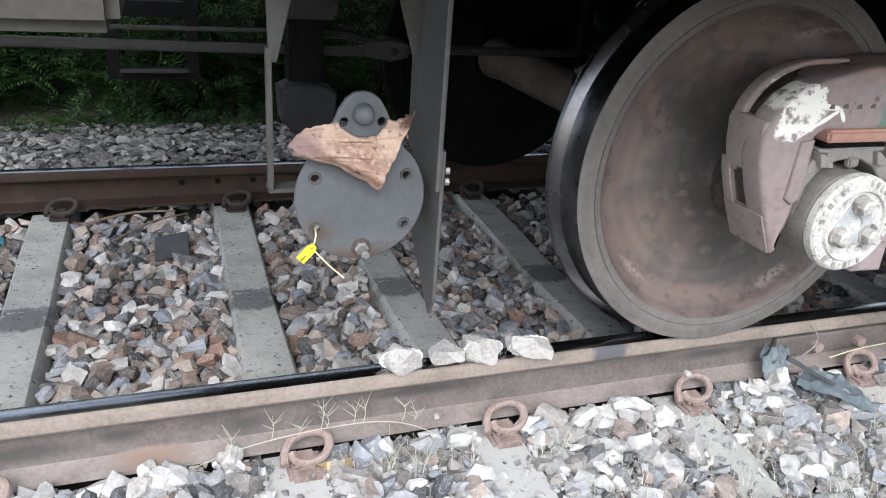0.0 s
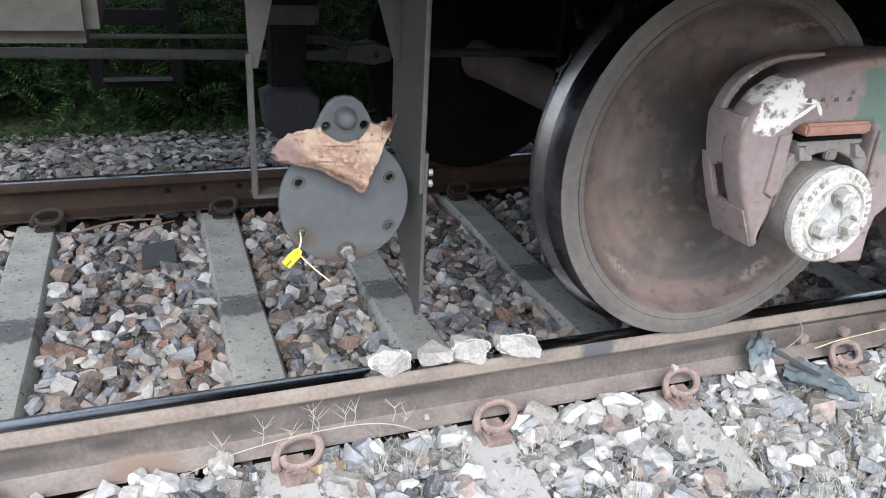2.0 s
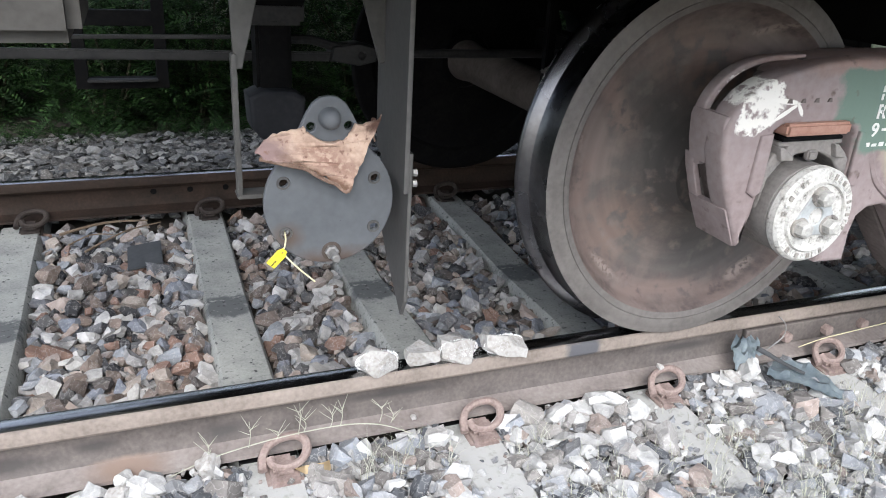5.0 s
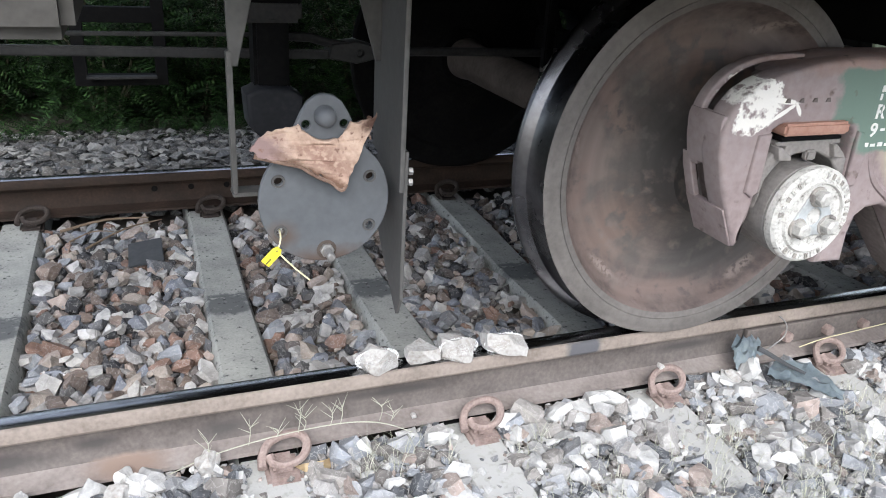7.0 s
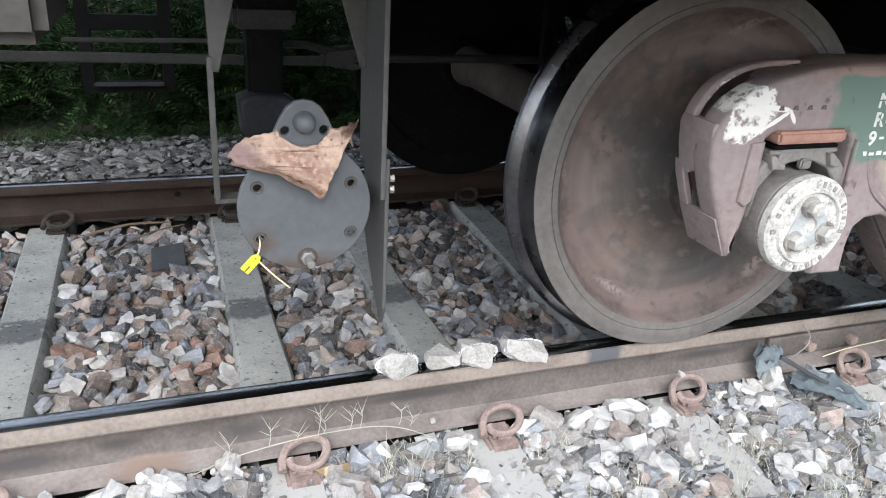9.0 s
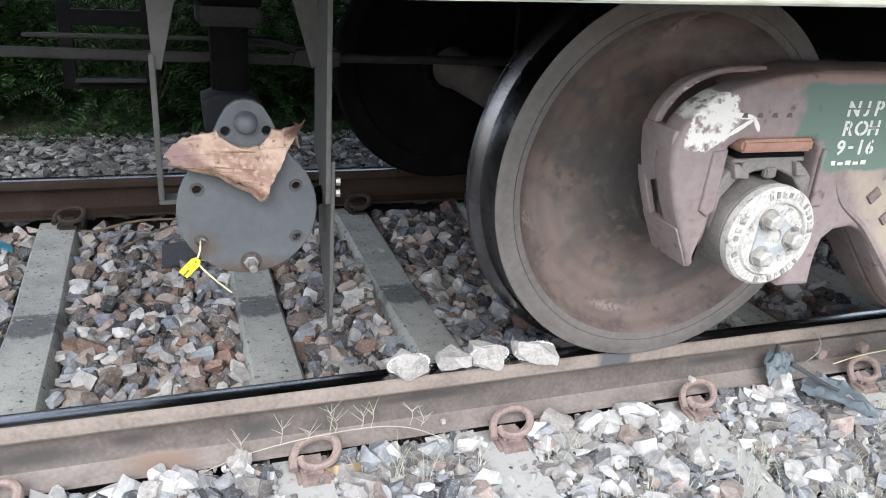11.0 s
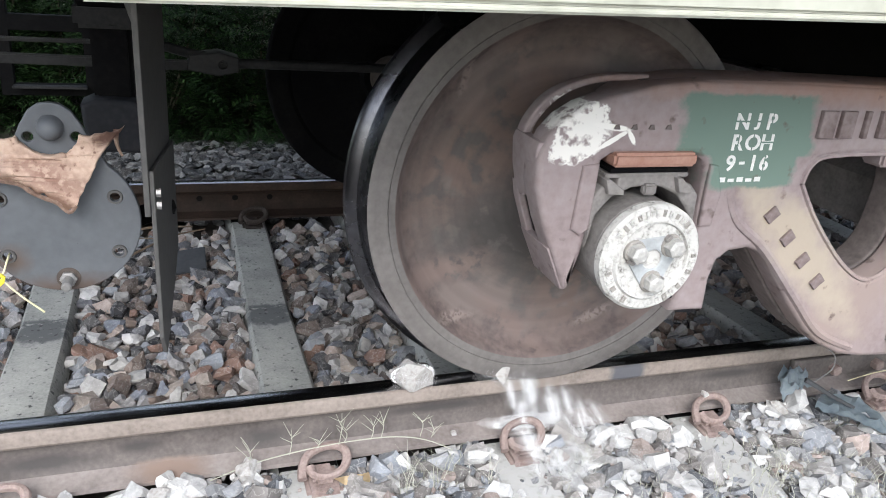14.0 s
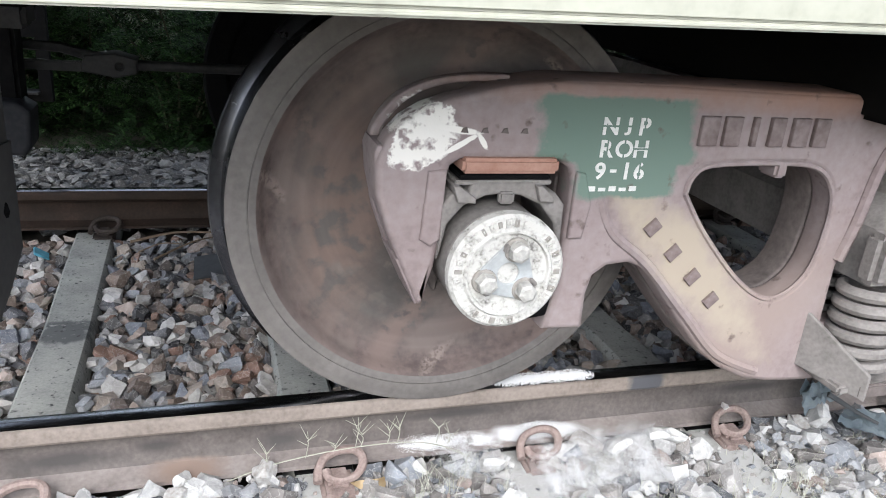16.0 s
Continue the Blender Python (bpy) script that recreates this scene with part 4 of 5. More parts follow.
def bark_piece():
    """A torn slab of bark hooked over the plate."""
    outline = [(-0.079, 0.653), (-0.066, 0.668), (-0.051, 0.680), (-0.030, 0.687), (-0.012, 0.689), (0.013, 0.695), (0.017, 0.684), (0.026, 0.678), (0.036, 0.674), (0.046, 0.666), (0.062, 0.664), (0.085, 0.667), (0.094, 0.673), (0.102, 0.685), (0.107, 0.698),
               (0.124, 0.698), (0.142, 0.701), (0.158, 0.698), (0.174, 0.699), (0.164, 0.690), (0.154, 0.684), (0.146, 0.674), (0.137, 0.662), (0.128, 0.645), (0.116, 0.624), (0.104, 0.600), (0.095, 0.583), (0.084, 0.578),
               (0.072, 0.586), (0.060, 0.592), (0.048, 0.602), (0.036, 0.607), (0.024, 0.617), (0.010, 0.622), (-0.014, 0.630), (-0.039, 0.632), (-0.052, 0.638), (-0.066, 0.640), (-0.072, 0.648)]
    cu = plate([outline], -0.012, 0.0, 0.003)
    bm = bmesh.new()
    bm.from_mesh(cu)
    bmesh.ops.triangulate(bm, faces=bm.faces)
    bmesh.ops.subdivide_edges(bm, edges=bm.edges, cuts=2, use_grid_fill=True)
    for v in bm.verts:
        n = noise.noise(Vector((v.co.x * 26, v.co.z * 26, v.co.y * 60)))
        v.co.z += 0.0055 * noise.noise(Vector((v.co.x * 95, 3, v.co.z * 95)))
        curl = 0.05 * min(1, max(0, (v.co.x - 0.13) / 0.045)) ** 2
        v.co.y += -0.232 - 0.30 * max(0, 0.665 - v.co.z) + curl + 0.010 * n + 0.004 * noise.noise(v.co * 70)
    me = bpy.data.meshes.new("bark")
    bm.to_mesh(me)
    bm.free()
    return me


part("bark_slab", bark_piece(), bark, wagon, "torn brown bark slab hooked over the plate")
torn = [(-0.072, 0.642), (-0.050, 0.634), (-0.014, 0.627), (0.012, 0.617), (0.030, 0.607), (0.050, 0.597), (0.066, 0.586), (0.084, 0.576), (0.095, 0.582)]
part("torn_edge", tube(curve_through([(a, -0.238 - 0.30 * (0.665 - b) + 0.004 * math.sin(a * 130), b + 0.002 * math.sin(a * 210)) for a, b in torn], 4), 0.0048, 6, 0.7), bark_inner, wagon, "dark torn bark edge")
part("bark_curl", tube(curve_through([(0.160, -0.185, 0.692), (0.158, -0.18, 0.676), (0.160, -0.178, 0.660), (0.166, -0.175, 0.644)], 4), 0.005, 7, 0.4), bark, wagon)

# yellow wire seal through a hole of the plate
tag = part("seal_strand", tube(curve_through([(-0.024, -0.206, 0.483), (-0.026, -0.232, 0.474), (-0.030, -0.240, 0.462), (-0.034, -0.243, 0.452), (-0.022, -0.248, 0.436), (-0.002, -0.250, 0.414), (0.016, -0.250, 0.396), (0.026, -0.250, 0.386)], 4), 0.0017, 6), strand, wagon, "pale nylon seal strand")
part("seal_tag", plate([[(-0.012, -0.024), (0.012, -0.024), (0.012, 0.014), (0.006, 0.024), (-0.006, 0.024), (-0.012, 0.014)], disc(0, 0.016, 0.003, 8)], -0.003, 0.003, 0.001), tag_yellow, tag, "yellow plastic seal tag", at=pose(-0.045, -0.246, 0.443, 0, 44, 0) @ Matrix.Diagonal((0.8, 1, 0.86, 1)))
part("seal_print", boxed(-0.0015, 0.0015, -0.0036, -0.0028, -0.016, -0.002, 0), ink, tag, at=pose(-0.047, -0.246, 0.440, 0, 44, 0))

# guard blade beside the plate, seen nearly edge on
guard_at = pose(0.234, 0, 0, 0, 0, 90 - 6.3)


def blade(loop_yz, thick, bevel=0.0015):
    me = plate([[(y, z) for y, z in loop_yz]], -thick / 2, thick / 2, bevel)
    return me


part("guard_blade", blade([(-0.268, 1.04), (0.035, 1.04), (0.035, 0.575), (-0.265, 0.560)], 0.010), steel_grey, wagon, "dull grey steel guard blade", at=guard_at)
part("guard_extension", blade([(-0.262, 0.640), (0.030, 0.620), (0.028, 0.40), (-0.060, 0.345), (-0.225, 0.272), (-0.258, 0.32)], 0.008), steel_grey, wagon, at=pose(0.243, 0, 0, 0, 0, 90 - 6.3))
for z in (0.60, 0.578):
    part("guard_bolt", lathe([(0, -0.008), (0.007, -0.008), (0.008, 0)], 6), bolt_steel, wagon, at=pose(0.228, -0.255, z, 0, 0, -90))
part("gusset", plate([[(0.135, 1.04), (0.235, 1.04), (0.228, 0.775), (0.214, 0.772)]], -0.040, -0.030, 0.002), steel_grey, wagon, "dull grey triangular gusset")
part("gusset", plate([[(-0.095, 1.04), (-0.005, 1.04), (-0.072, 0.770), (-0.088, 0.770)]], -0.070, -0.060, 0.002), steel_grey, wagon, "dull grey triangular gusset")
part("hanger_strap", boxed(-0.094, -0.083, -0.078, -0.052, 0.515, 0.80, 0.002), steel_grey, wagon, "thin steel hanger strap")
part("hanger_foot", boxed(-0.094, 0.010, -0.078, -0.030, 0.506, 0.515, 0.002), steel_grey, wagon)
part("buffer_beam_end", boxed(-1.6, -0.338, -0.243, 0.10, 0.842, 1.10, 0.022), beam_grey, wagon, "dull grey steel beam end")

# brake rigging in the dark under the floor
part("pull_bar", boxed(-1.3, 0.42, 0.735, 0.755, 0.640, 0.668, 0.004), rod_grey, wagon, "flat dark grey pull bar", at=pose(0, 0, 0.008, 0, 0.9, 0))
part("pull_bar", boxed(-0.43, 0.12, 0.80, 0.815, 0.700, 0.712, 0.003), rod_grey, wagon)
part("pull_bar", tube([(0.10, 0.76, 0.712), (0.24, 0.75, 0.706), (0.30, 0.745, 0.690), (0.42, 0.745, 0.672)], 0.014, 8), rod_grey, wagon)
part("pull_rod", tube([(0.38, 0.76, 0.664), (1.75, 0.76, 0.655)], 0.0145, 12), rod_grey, wagon, "round dark grey brake rod")
part("rod_clevis", plate([[(0.29, 0.648), (0.30, 0.690), (0.38, 0.700), (0.435, 0.685), (0.435, 0.645), (0.38, 0.632)], disc(0.39, 0.664, 0.010)], 0.715, 0.800, 0.005), rod_grey, wagon)
part("brake_cylinder", lathe([(0, -0.09), (0.085, -0.09), (0.09, -0.08), (0.09, 0.12), (0, 0.12)], 32), shaded_iron, wagon, at=pose(0.11, 0.70, 0.86))
part("hose_column", boxed(0.055, 0.155, 0.62, 0.72, 0.56, 0.80, 0.010), shaded_iron, wagon)
part("lever_block", plate([[(0.022, 0.575), (0.060, 0.592), (0.150, 0.588), (0.184, 0.566), (0.178, 0.47), (0.16, 0.445), (0.06, 0.45), (0.028, 0.485)]], 0.57, 0.69, 0.012), end_iron, wagon, "dark grey slack lever block")
part("lever_head", boxed(0.02, 0.19, 0.60, 0.74, 0.765, 0.83, 0.012), rod_grey, wagon)
step = part("side_step", plate([[(-0.545, 0.19), (-0.105, 0.19), (-0.105, 1.0), (-0.545, 1.0)], [(-0.485, 0.245), (-0.165, 0.245), (-0.165, 0.50), (-0.485, 0.50)], [(-0.485, 0.575), (-0.165, 0.575), (-0.165, 0.95), (-0.485, 0.95)]], 2.62, 2.67, 0.004), shaded_iron, wagon, "black steel side step")
part("step_tread", boxed(-0.49, -0.16, 2.57, 2.64, 0.232, 0.244, 0.002), rod_grey, step)
for y in (-0.01, GAUGE - 0.04):
    part("brake_hanger", boxed(0.93, 0.96, y + 0.55, y + 0.58, 0.58, 1.05, 0.004), shaded_iron, wagon)
part("hanger_pin", lathe([(0, -0.03), (0.02, -0.03), (0.022, 0.03), (0, 0.03)], 12), web_rust, wagon, at=pose(0.95, 0.53, 0.64))


# ---- ballast ----
ROCKS = []
for k in range(28):
    bm = rock(100 + k, 1.0, points=7 + k % 5)
    bmesh.ops.recalc_face_normals(bm, faces=bm.faces)
    bm.verts.index_update()
    bmesh.ops.triangulate(bm, faces=bm.faces)
    ROCKS.append((np.array([v.co[:] for v in bm.verts]), np.array([[v.index for v in f.verts] for f in bm.faces])))
    bm.free()

CHIPS = []
for k in range(10):
    bm = rock(150 + k, 1.0, points=6, rough=False)
    bmesh.ops.triangulate(bm, faces=bm.faces)
    bm.verts.index_update()
    CHIPS.append((np.array([v.co[:] for v in bm.verts]), np.array([[v.index for v in f.verts] for f in bm.faces])))
    bm.free()

pick = random.Random(7)


def turn_matrix(rnd):
    return np.array(Euler((rnd.uniform(-0.9, 0.9) + math.pi * rnd.randint(0, 1), rnd.uniform(-0.7, 0.7), rnd.uniform(0, 6.3))).to_matrix())


def joined(name, spots, mat, plain=(), low=1.0):
    verts, faces, base = [], [], 0
    for (x, y, z, s), shapes_ in [*((p, ROCKS) for p in spots), *((p, CHIPS) for p in plain)]:
        v, f = pick.choice(shapes_)
        verts.append(((v * s) @ turn_matrix(pick).T) * (1, 1, low) + (x, y, z))
        faces.append(f + base)
        base += len(v)
    verts, faces = np.concatenate(verts), np.concatenate(faces)
    me = bpy.data.meshes.new(name)
    me.vertices.add(len(verts)), me.loops.add(faces.size), me.polygons.add(len(faces))
    me.vertices.foreach_set("co", verts.ravel())
    me.loops.foreach_set("vertex_index", faces.ravel())
    me.polygons.foreach_set("loop_start", np.arange(0, faces.size, 3))
    me.update(calc_edges=True)
    me.validate()
    me.shade_flat()
    me.materials.append(mat)
    return new(name, me)


def clear_of_sleepers(x, y, s):
    inside = -0.52 < y < 2.26
    edge, share = (0.064, 0.30) if y < -0.10 else (0.078, 0.52)
    return not inside or all(abs(x - sx - math.tan(radians(-a)) * y) > edge + share * s for sx, a in SLEEPERS)


def clear_of_rails(y, s):
    return all(abs(y - r) > 0.066 + 0.22 * s for r in (0.0, GAUGE))


def scatter(x0, x1, y0, y1, gap, level, sizes, bed=True):
    out = []
    for i in range(int((x1 - x0) / gap)):
        for j in range(int((y1 - y0) / gap)):
            x, y = x0 + (i + pick.random()) * gap, y0 + (j + pick.random()) * gap
            s = pick.choice(sizes) * pick.uniform(0.85, 1.15)
            if clear_of_sleepers(x, y, s) and clear_of_rails(y, s):
                z = level(x, y) + 0.012 * noise.noise(Vector((x * 5, y * 5, 1))) + pick.uniform(-0.008, 0.010)
                out.append((x, y, z, s))
    return out


def level_in(x, y):
    return -0.195 - 0.012 * math.exp(-((y - 0.87) / 0.5) ** 2)


def level_near(x, y):
    return -0.166 - 0.05 * max(0, -0.30 - y) + 0.008 * math.exp(-((y + 0.1) / 0.06) ** 2)


def level_far(x, y):
    return -0.185 - 0.03 * max(0, y - 2.6)


SIZES = (0.014, 0.017, 0.020, 0.023, 0.026, 0.029, 0.034)
SMALLER = (0.013, 0.016, 0.019, 0.022, 0.025, 0.029, 0.036)


def coarse(y0, y1, level, x0, x1):
    """Larger, sparser stones along the rest of the track."""
    return scatter(-9.0, x0, y0, y1, 0.075, level, (0.034, 0.040, 0.046)) + scatter(x1, 9.0, y0, y1, 0.075, level, (0.034, 0.040, 0.046))


inner = scatter(-2.4, 3.4, 0.07, 1.68, 0.043, level_in, SIZES)
inner_low = coarse(0.07, 1.68, level_in, -2.4, 3.4) + scatter(-2.4, 3.4, 0.07, 1.68, 0.036, lambda x, y: level_in(x, y) - 0.032, (0.018, 0.023, 0.027))
tagged(joined("ballast_between_rails", inner, stone_bed, inner_low), "grey, brown and pinkish broken ballast stones between the rails", "ballast", kind="stuff")
beyond = scatter(-3.0, 4.2, 1.80, 3.25, 0.044, level_far, SIZES) + coarse(1.80, 3.25, level_far, -3.0, 4.2) + scatter(-3.0, 4.2, 1.80, 3.25, 0.05, lambda x, y: level_far(x, y) - 0.022, (0.026, 0.03))
tagged(joined("ballast_beyond_rail", [], shaded_grey_bed, beyond, low=0.6), "grey broken ballast stones sloping away beyond the far rail, darkened as shade", "ballast", kind="stuff")
chips = scatter(-1.0, 2.4, -0.75, -0.066, 0.017, lambda x, y: level_near(x, y) - 0.006, (0.006, 0.008, 0.010))
low = chips + scatter(-1.7, 3.2, -1.0, -0.07, 0.036, lambda x, y: level_near(x, y) - 0.030, (0.018, 0.023, 0.027))
upper = scatter(-1.7, 3.2, -1.0, -0.07, 0.036, level_near, SMALLER) + scatter(-1.7, 3.2, -0.128, -0.068, 0.034, lambda x, y: -0.160, (0.018, 0.024, 0.030))
single = [p for p in upper if -0.62 < p[0] < 1.75 and -0.42 < p[1]]
pick.shuffle(single)
single, rest = single[:300], single[300:]
near_bed = tagged(joined("ballast_beside_rail", rest + [p for p in upper if not (-0.62 < p[0] < 1.75 and -0.42 < p[1])], stone_pale_bed, low + coarse(-1.0, -0.07, level_near, -1.7, 3.2)), "pale dusty ballast stones beside the near rail", "ballast", kind="stuff")
shapes = []
for v, f in ROCKS:
    me = bpy.data.meshes.new("stone")
    me.from_pydata(v.tolist(), [], f.tolist())
    me.shade_flat()
    me.materials.append(stone_pale_piece)
    shapes.append(me)
for x, y, z, s in single:
    ob = new("stone", pick.choice(shapes))
    ob.parent = near_bed
    ob.matrix_basis = Matrix.Translation((x, y, z)) @ Matrix(turn_matrix(pick).tolist()).to_4x4() @ Matrix.Scale(s, 4)

# tiny grit between the stones and over the sleeper ends
grit = []
for _ in range(1900):
    x, y = pick.uniform(-1.2, 2.4), pick.uniform(-0.62, -0.072)
    on_sleeper = not clear_of_sleepers(x, y, 0.0) and y > -0.5
    if on_sleeper and pick.random() > 0.30 + 0.8 * abs(noise.noise(Vector((x * 9, y * 9, 4)))):
        continue
    z = (-0.166 - max(0, -0.16 - y) * 0.05 if on_sleeper else -0.160 + pick.uniform(-0.016, 0.004) - 0.05 * max(0, -0.30 - y))
    grit.append((x, y, z, pick.choice((0.004, 0.005, 0.007, 0.009, 0.012))))
tagged(joined("grit", [], stone_pale_bed, grit), "fine pale grit scattered over ballast and sleeper ends", "grit", kind="stuff")
# a few large pale stones that lie out on the ballast
for k, (x, y, z, s, mat) in enumerate(((-0.189, -0.092, -0.132, 0.034, white_stone), (-0.380, -0.125, -0.140, 0.034, white_stone), (-0.372, -0.080, -0.138, 0.024, stone_pale_bed), (-0.31, -0.105, -0.148, 0.034, stone_pale_bed),
                                       (0.86, -0.115, -0.140, 0.055, stone_pale_bed), (0.70, -0.125, -0.145, 0.040, stone_pale_bed), (1.36, -0.120, -0.128, 0.036, stone_pale_bed), (1.30, -0.125, -0.138, 0.026, white_stone), (0.62, -0.115, -0.148, 0.036, stone_pale_bed))):
    ob = part("loose_stone", rock(541 + k, s, 0.8, points=16), mat, smooth=False, at=pose(x, y, z, 10 * k, 15, 40 * k))
    tagged(ob, "large pale angular stone lying on the ballast", "stone", "loose pale stones")


# ---- stones laid on the rail, crushed one after another ----
def fragments(k, size, height):
    """The pieces of one broken stone, fitting together."""
    whole = rock(920 + 3 * k, 1.0, points=9, rough=True)
    whole.verts.ensure_lookup_table()
    lo = [min(v.co[i] for v in whole.verts) for i in range(3)]
    hi = [max(v.co[i] for v in whole.verts) for i in range(3)]
    want = (size, 0.080, height)
    for v in whole.verts:
        v.co = Vector([((v.co[i] - lo[i]) / (hi[i] - lo[i]) - (0.5 if i < 2 else 0)) * want[i] for i in range(3)])
    rnd = random.Random(40 + k)
    cuts = [(Vector((rnd.uniform(-0.01, 0.01), 0, height * 0.5)), Vector((1, rnd.uniform(-0.5, 0.5), rnd.uniform(-0.3, 0.3)))),
            (Vector((0, rnd.uniform(-0.006, 0.006), height * 0.5)), Vector((rnd.uniform(-0.4, 0.4), 1, rnd.uniform(-0.3, 0.3)))),
            (Vector((0, 0, height * 0.5)), Vector((rnd.uniform(-0.4, 0.4), rnd.uniform(-0.4, 0.4), 1)))]
    out = []
    for signs in ((1, 1, 1), (1, 1, -1), (1, -1, 1), (1, -1, -1), (-1, 1, 1), (-1, 1, -1), (-1, -1, 1), (-1, -1, -1)):
        bm = whole.copy()
        for (co, no), s in zip(cuts, signs):
            bmesh.ops.bisect_plane(bm, geom=[*bm.verts, *bm.edges, *bm.faces], plane_co=co, plane_no=no * s, clear_outer=True)
            bmesh.ops.holes_fill(bm, edges=[e for e in bm.edges if e.is_boundary])
        if len(bm.verts) > 3:
            out.append((bm, signs))
        else:
            bm.free()
    whole.free()
    return out


def grains(seed, count, sx, sy, sz, size):
    """A loose clump of powder: many tiny grains, thinning outwards."""
    rnd = random.Random(seed)
    verts, faces = [], []
    for _ in range(count):
        a, r = rnd.uniform(0, 6.283), min(1.0, abs(rnd.gauss(0, 0.48)))
        c = Vector((sx * r * math.cos(a), rnd.uniform(-sy, sy), sz * r * math.sin(a)))
        s, b = size * rnd.uniform(0.4, 1.4), len(verts)
        for d in ((1, 1, 1), (-1, -1, 1), (-1, 1, -1), (1, -1, -1)):
            verts.append(c + Vector((d[0] * s * rnd.uniform(0.6, 1.4), d[1] * s * 0.7, d[2] * s * rnd.uniform(0.8, 2.6))))
        faces += [(b, b + 1, b + 2), (b, b + 2, b + 3), (b, b + 3, b + 1), (b + 1, b + 3, b + 2)]
    me = bpy.data.meshes.new("powder")
    me.from_pydata([v[:] for v in verts], [], faces)
    me.materials.append(powder_white)
    return me


def threads(seed, count, sx, sy, sz, size):
    """Falling powder: grains drawn out along a number of upright threads."""
    rnd = random.Random(seed)
    lines = [(max(-1, min(1, rnd.gauss(0, 0.5))), rnd.uniform(-1, 1), rnd.uniform(-0.5, 0.5), rnd.uniform(0.3, 0.7)) for _ in range(22)]
    verts, faces = [], []
    for _ in range(count):
        x, y, mid, reach = rnd.choice(lines)
        c = Vector((sx * x + rnd.gauss(0, 0.0028), sy * y, sz * max(-1, min(1, mid + reach * rnd.uniform(-1, 1)))))
        s, b = size * rnd.uniform(0.5, 1.3), len(verts)
        for d in ((1, 1, 1), (-1, -1, 1), (-1, 1, -1), (1, -1, -1)):
            verts.append(c + Vector((d[0] * s, d[1] * s, d[2] * s * rnd.uniform(2.0, 5.0))))
        faces += [(b, b + 1, b + 2), (b, b + 2, b + 3), (b, b + 3, b + 1), (b + 1, b + 3, b + 2)]
    me = bpy.data.meshes.new("powder_streak")
    me.from_pydata([v[:] for v in verts], [], faces)
    me.materials.append(powder_white)
    return me


RAIL_STONES = [(0.237, 0.114, 0.066, 14.80, 15.20), (0.352, 0.086, 0.058, 0, 0), (0.458, 0.104, 0.056, 13.45, 14.20), (0.586, 0.116, 0.060, 12.22, 12.55)]
STONE_Y = (-0.014, -0.010, -0.010, -0.020)
STREAKS = [threads(60 + i, 1500, 0.026, 0.008, 0.048, 0.00028) if i % 2 else grains(60 + i, 2200, 0.024, 0.008, 0.052, 0.00031) for i in range(5)]
PUFFS = [grains(80 + i, 2800, 0.058, 0.036, 0.024, 0.00024) for i in range(4)]
BROKEN = []
for k, (x, w, h, t0, t1) in enumerate(RAIL_STONES):
    ob = thing("rail_stone", ("large cream stone laid on top of the rail", "small white stone laid on top of the rail", "bluish white stone laid on top of the rail", "pinkish white stone laid on top of the rail")[k], "stone", "stones laid on the rail", at=pose(x, STONE_Y[k], 0.0))
    pieces = [(part("fragment", bm, white_stone, ob, smooth=False), signs) for bm, signs in fragments(k, w, h)]
    streaks, puffs, crust = [], [], []
    if k != 1:
        streaks = [part("powder_streak", STREAKS[i % 5], None, ob, "bright white crushed powder", smooth=False, at=pose(0, 0, h * 0.45, 0, 90, 0)) for i in range((24, 0, 34, 24)[k])]
        puffs = [part("powder_puff", PUFFS[i % 4], None, ob, "fine white stone dust", smooth=False, at=pose(0, 0, h * 0.45)) for i in range((8, 0, 34, 6)[k])]
        crust = [part("powder_crust", grains(360 + 10 * k + i, 2600, 0.056, 0.0014, 0.028, 0.0011), None, ob, smooth=False, at=pose(0, 0, h * 0.5)) for i in range(2)]
    BROKEN.append((ob, x, w, h, t0, t1, pieces, streaks, puffs, crust))


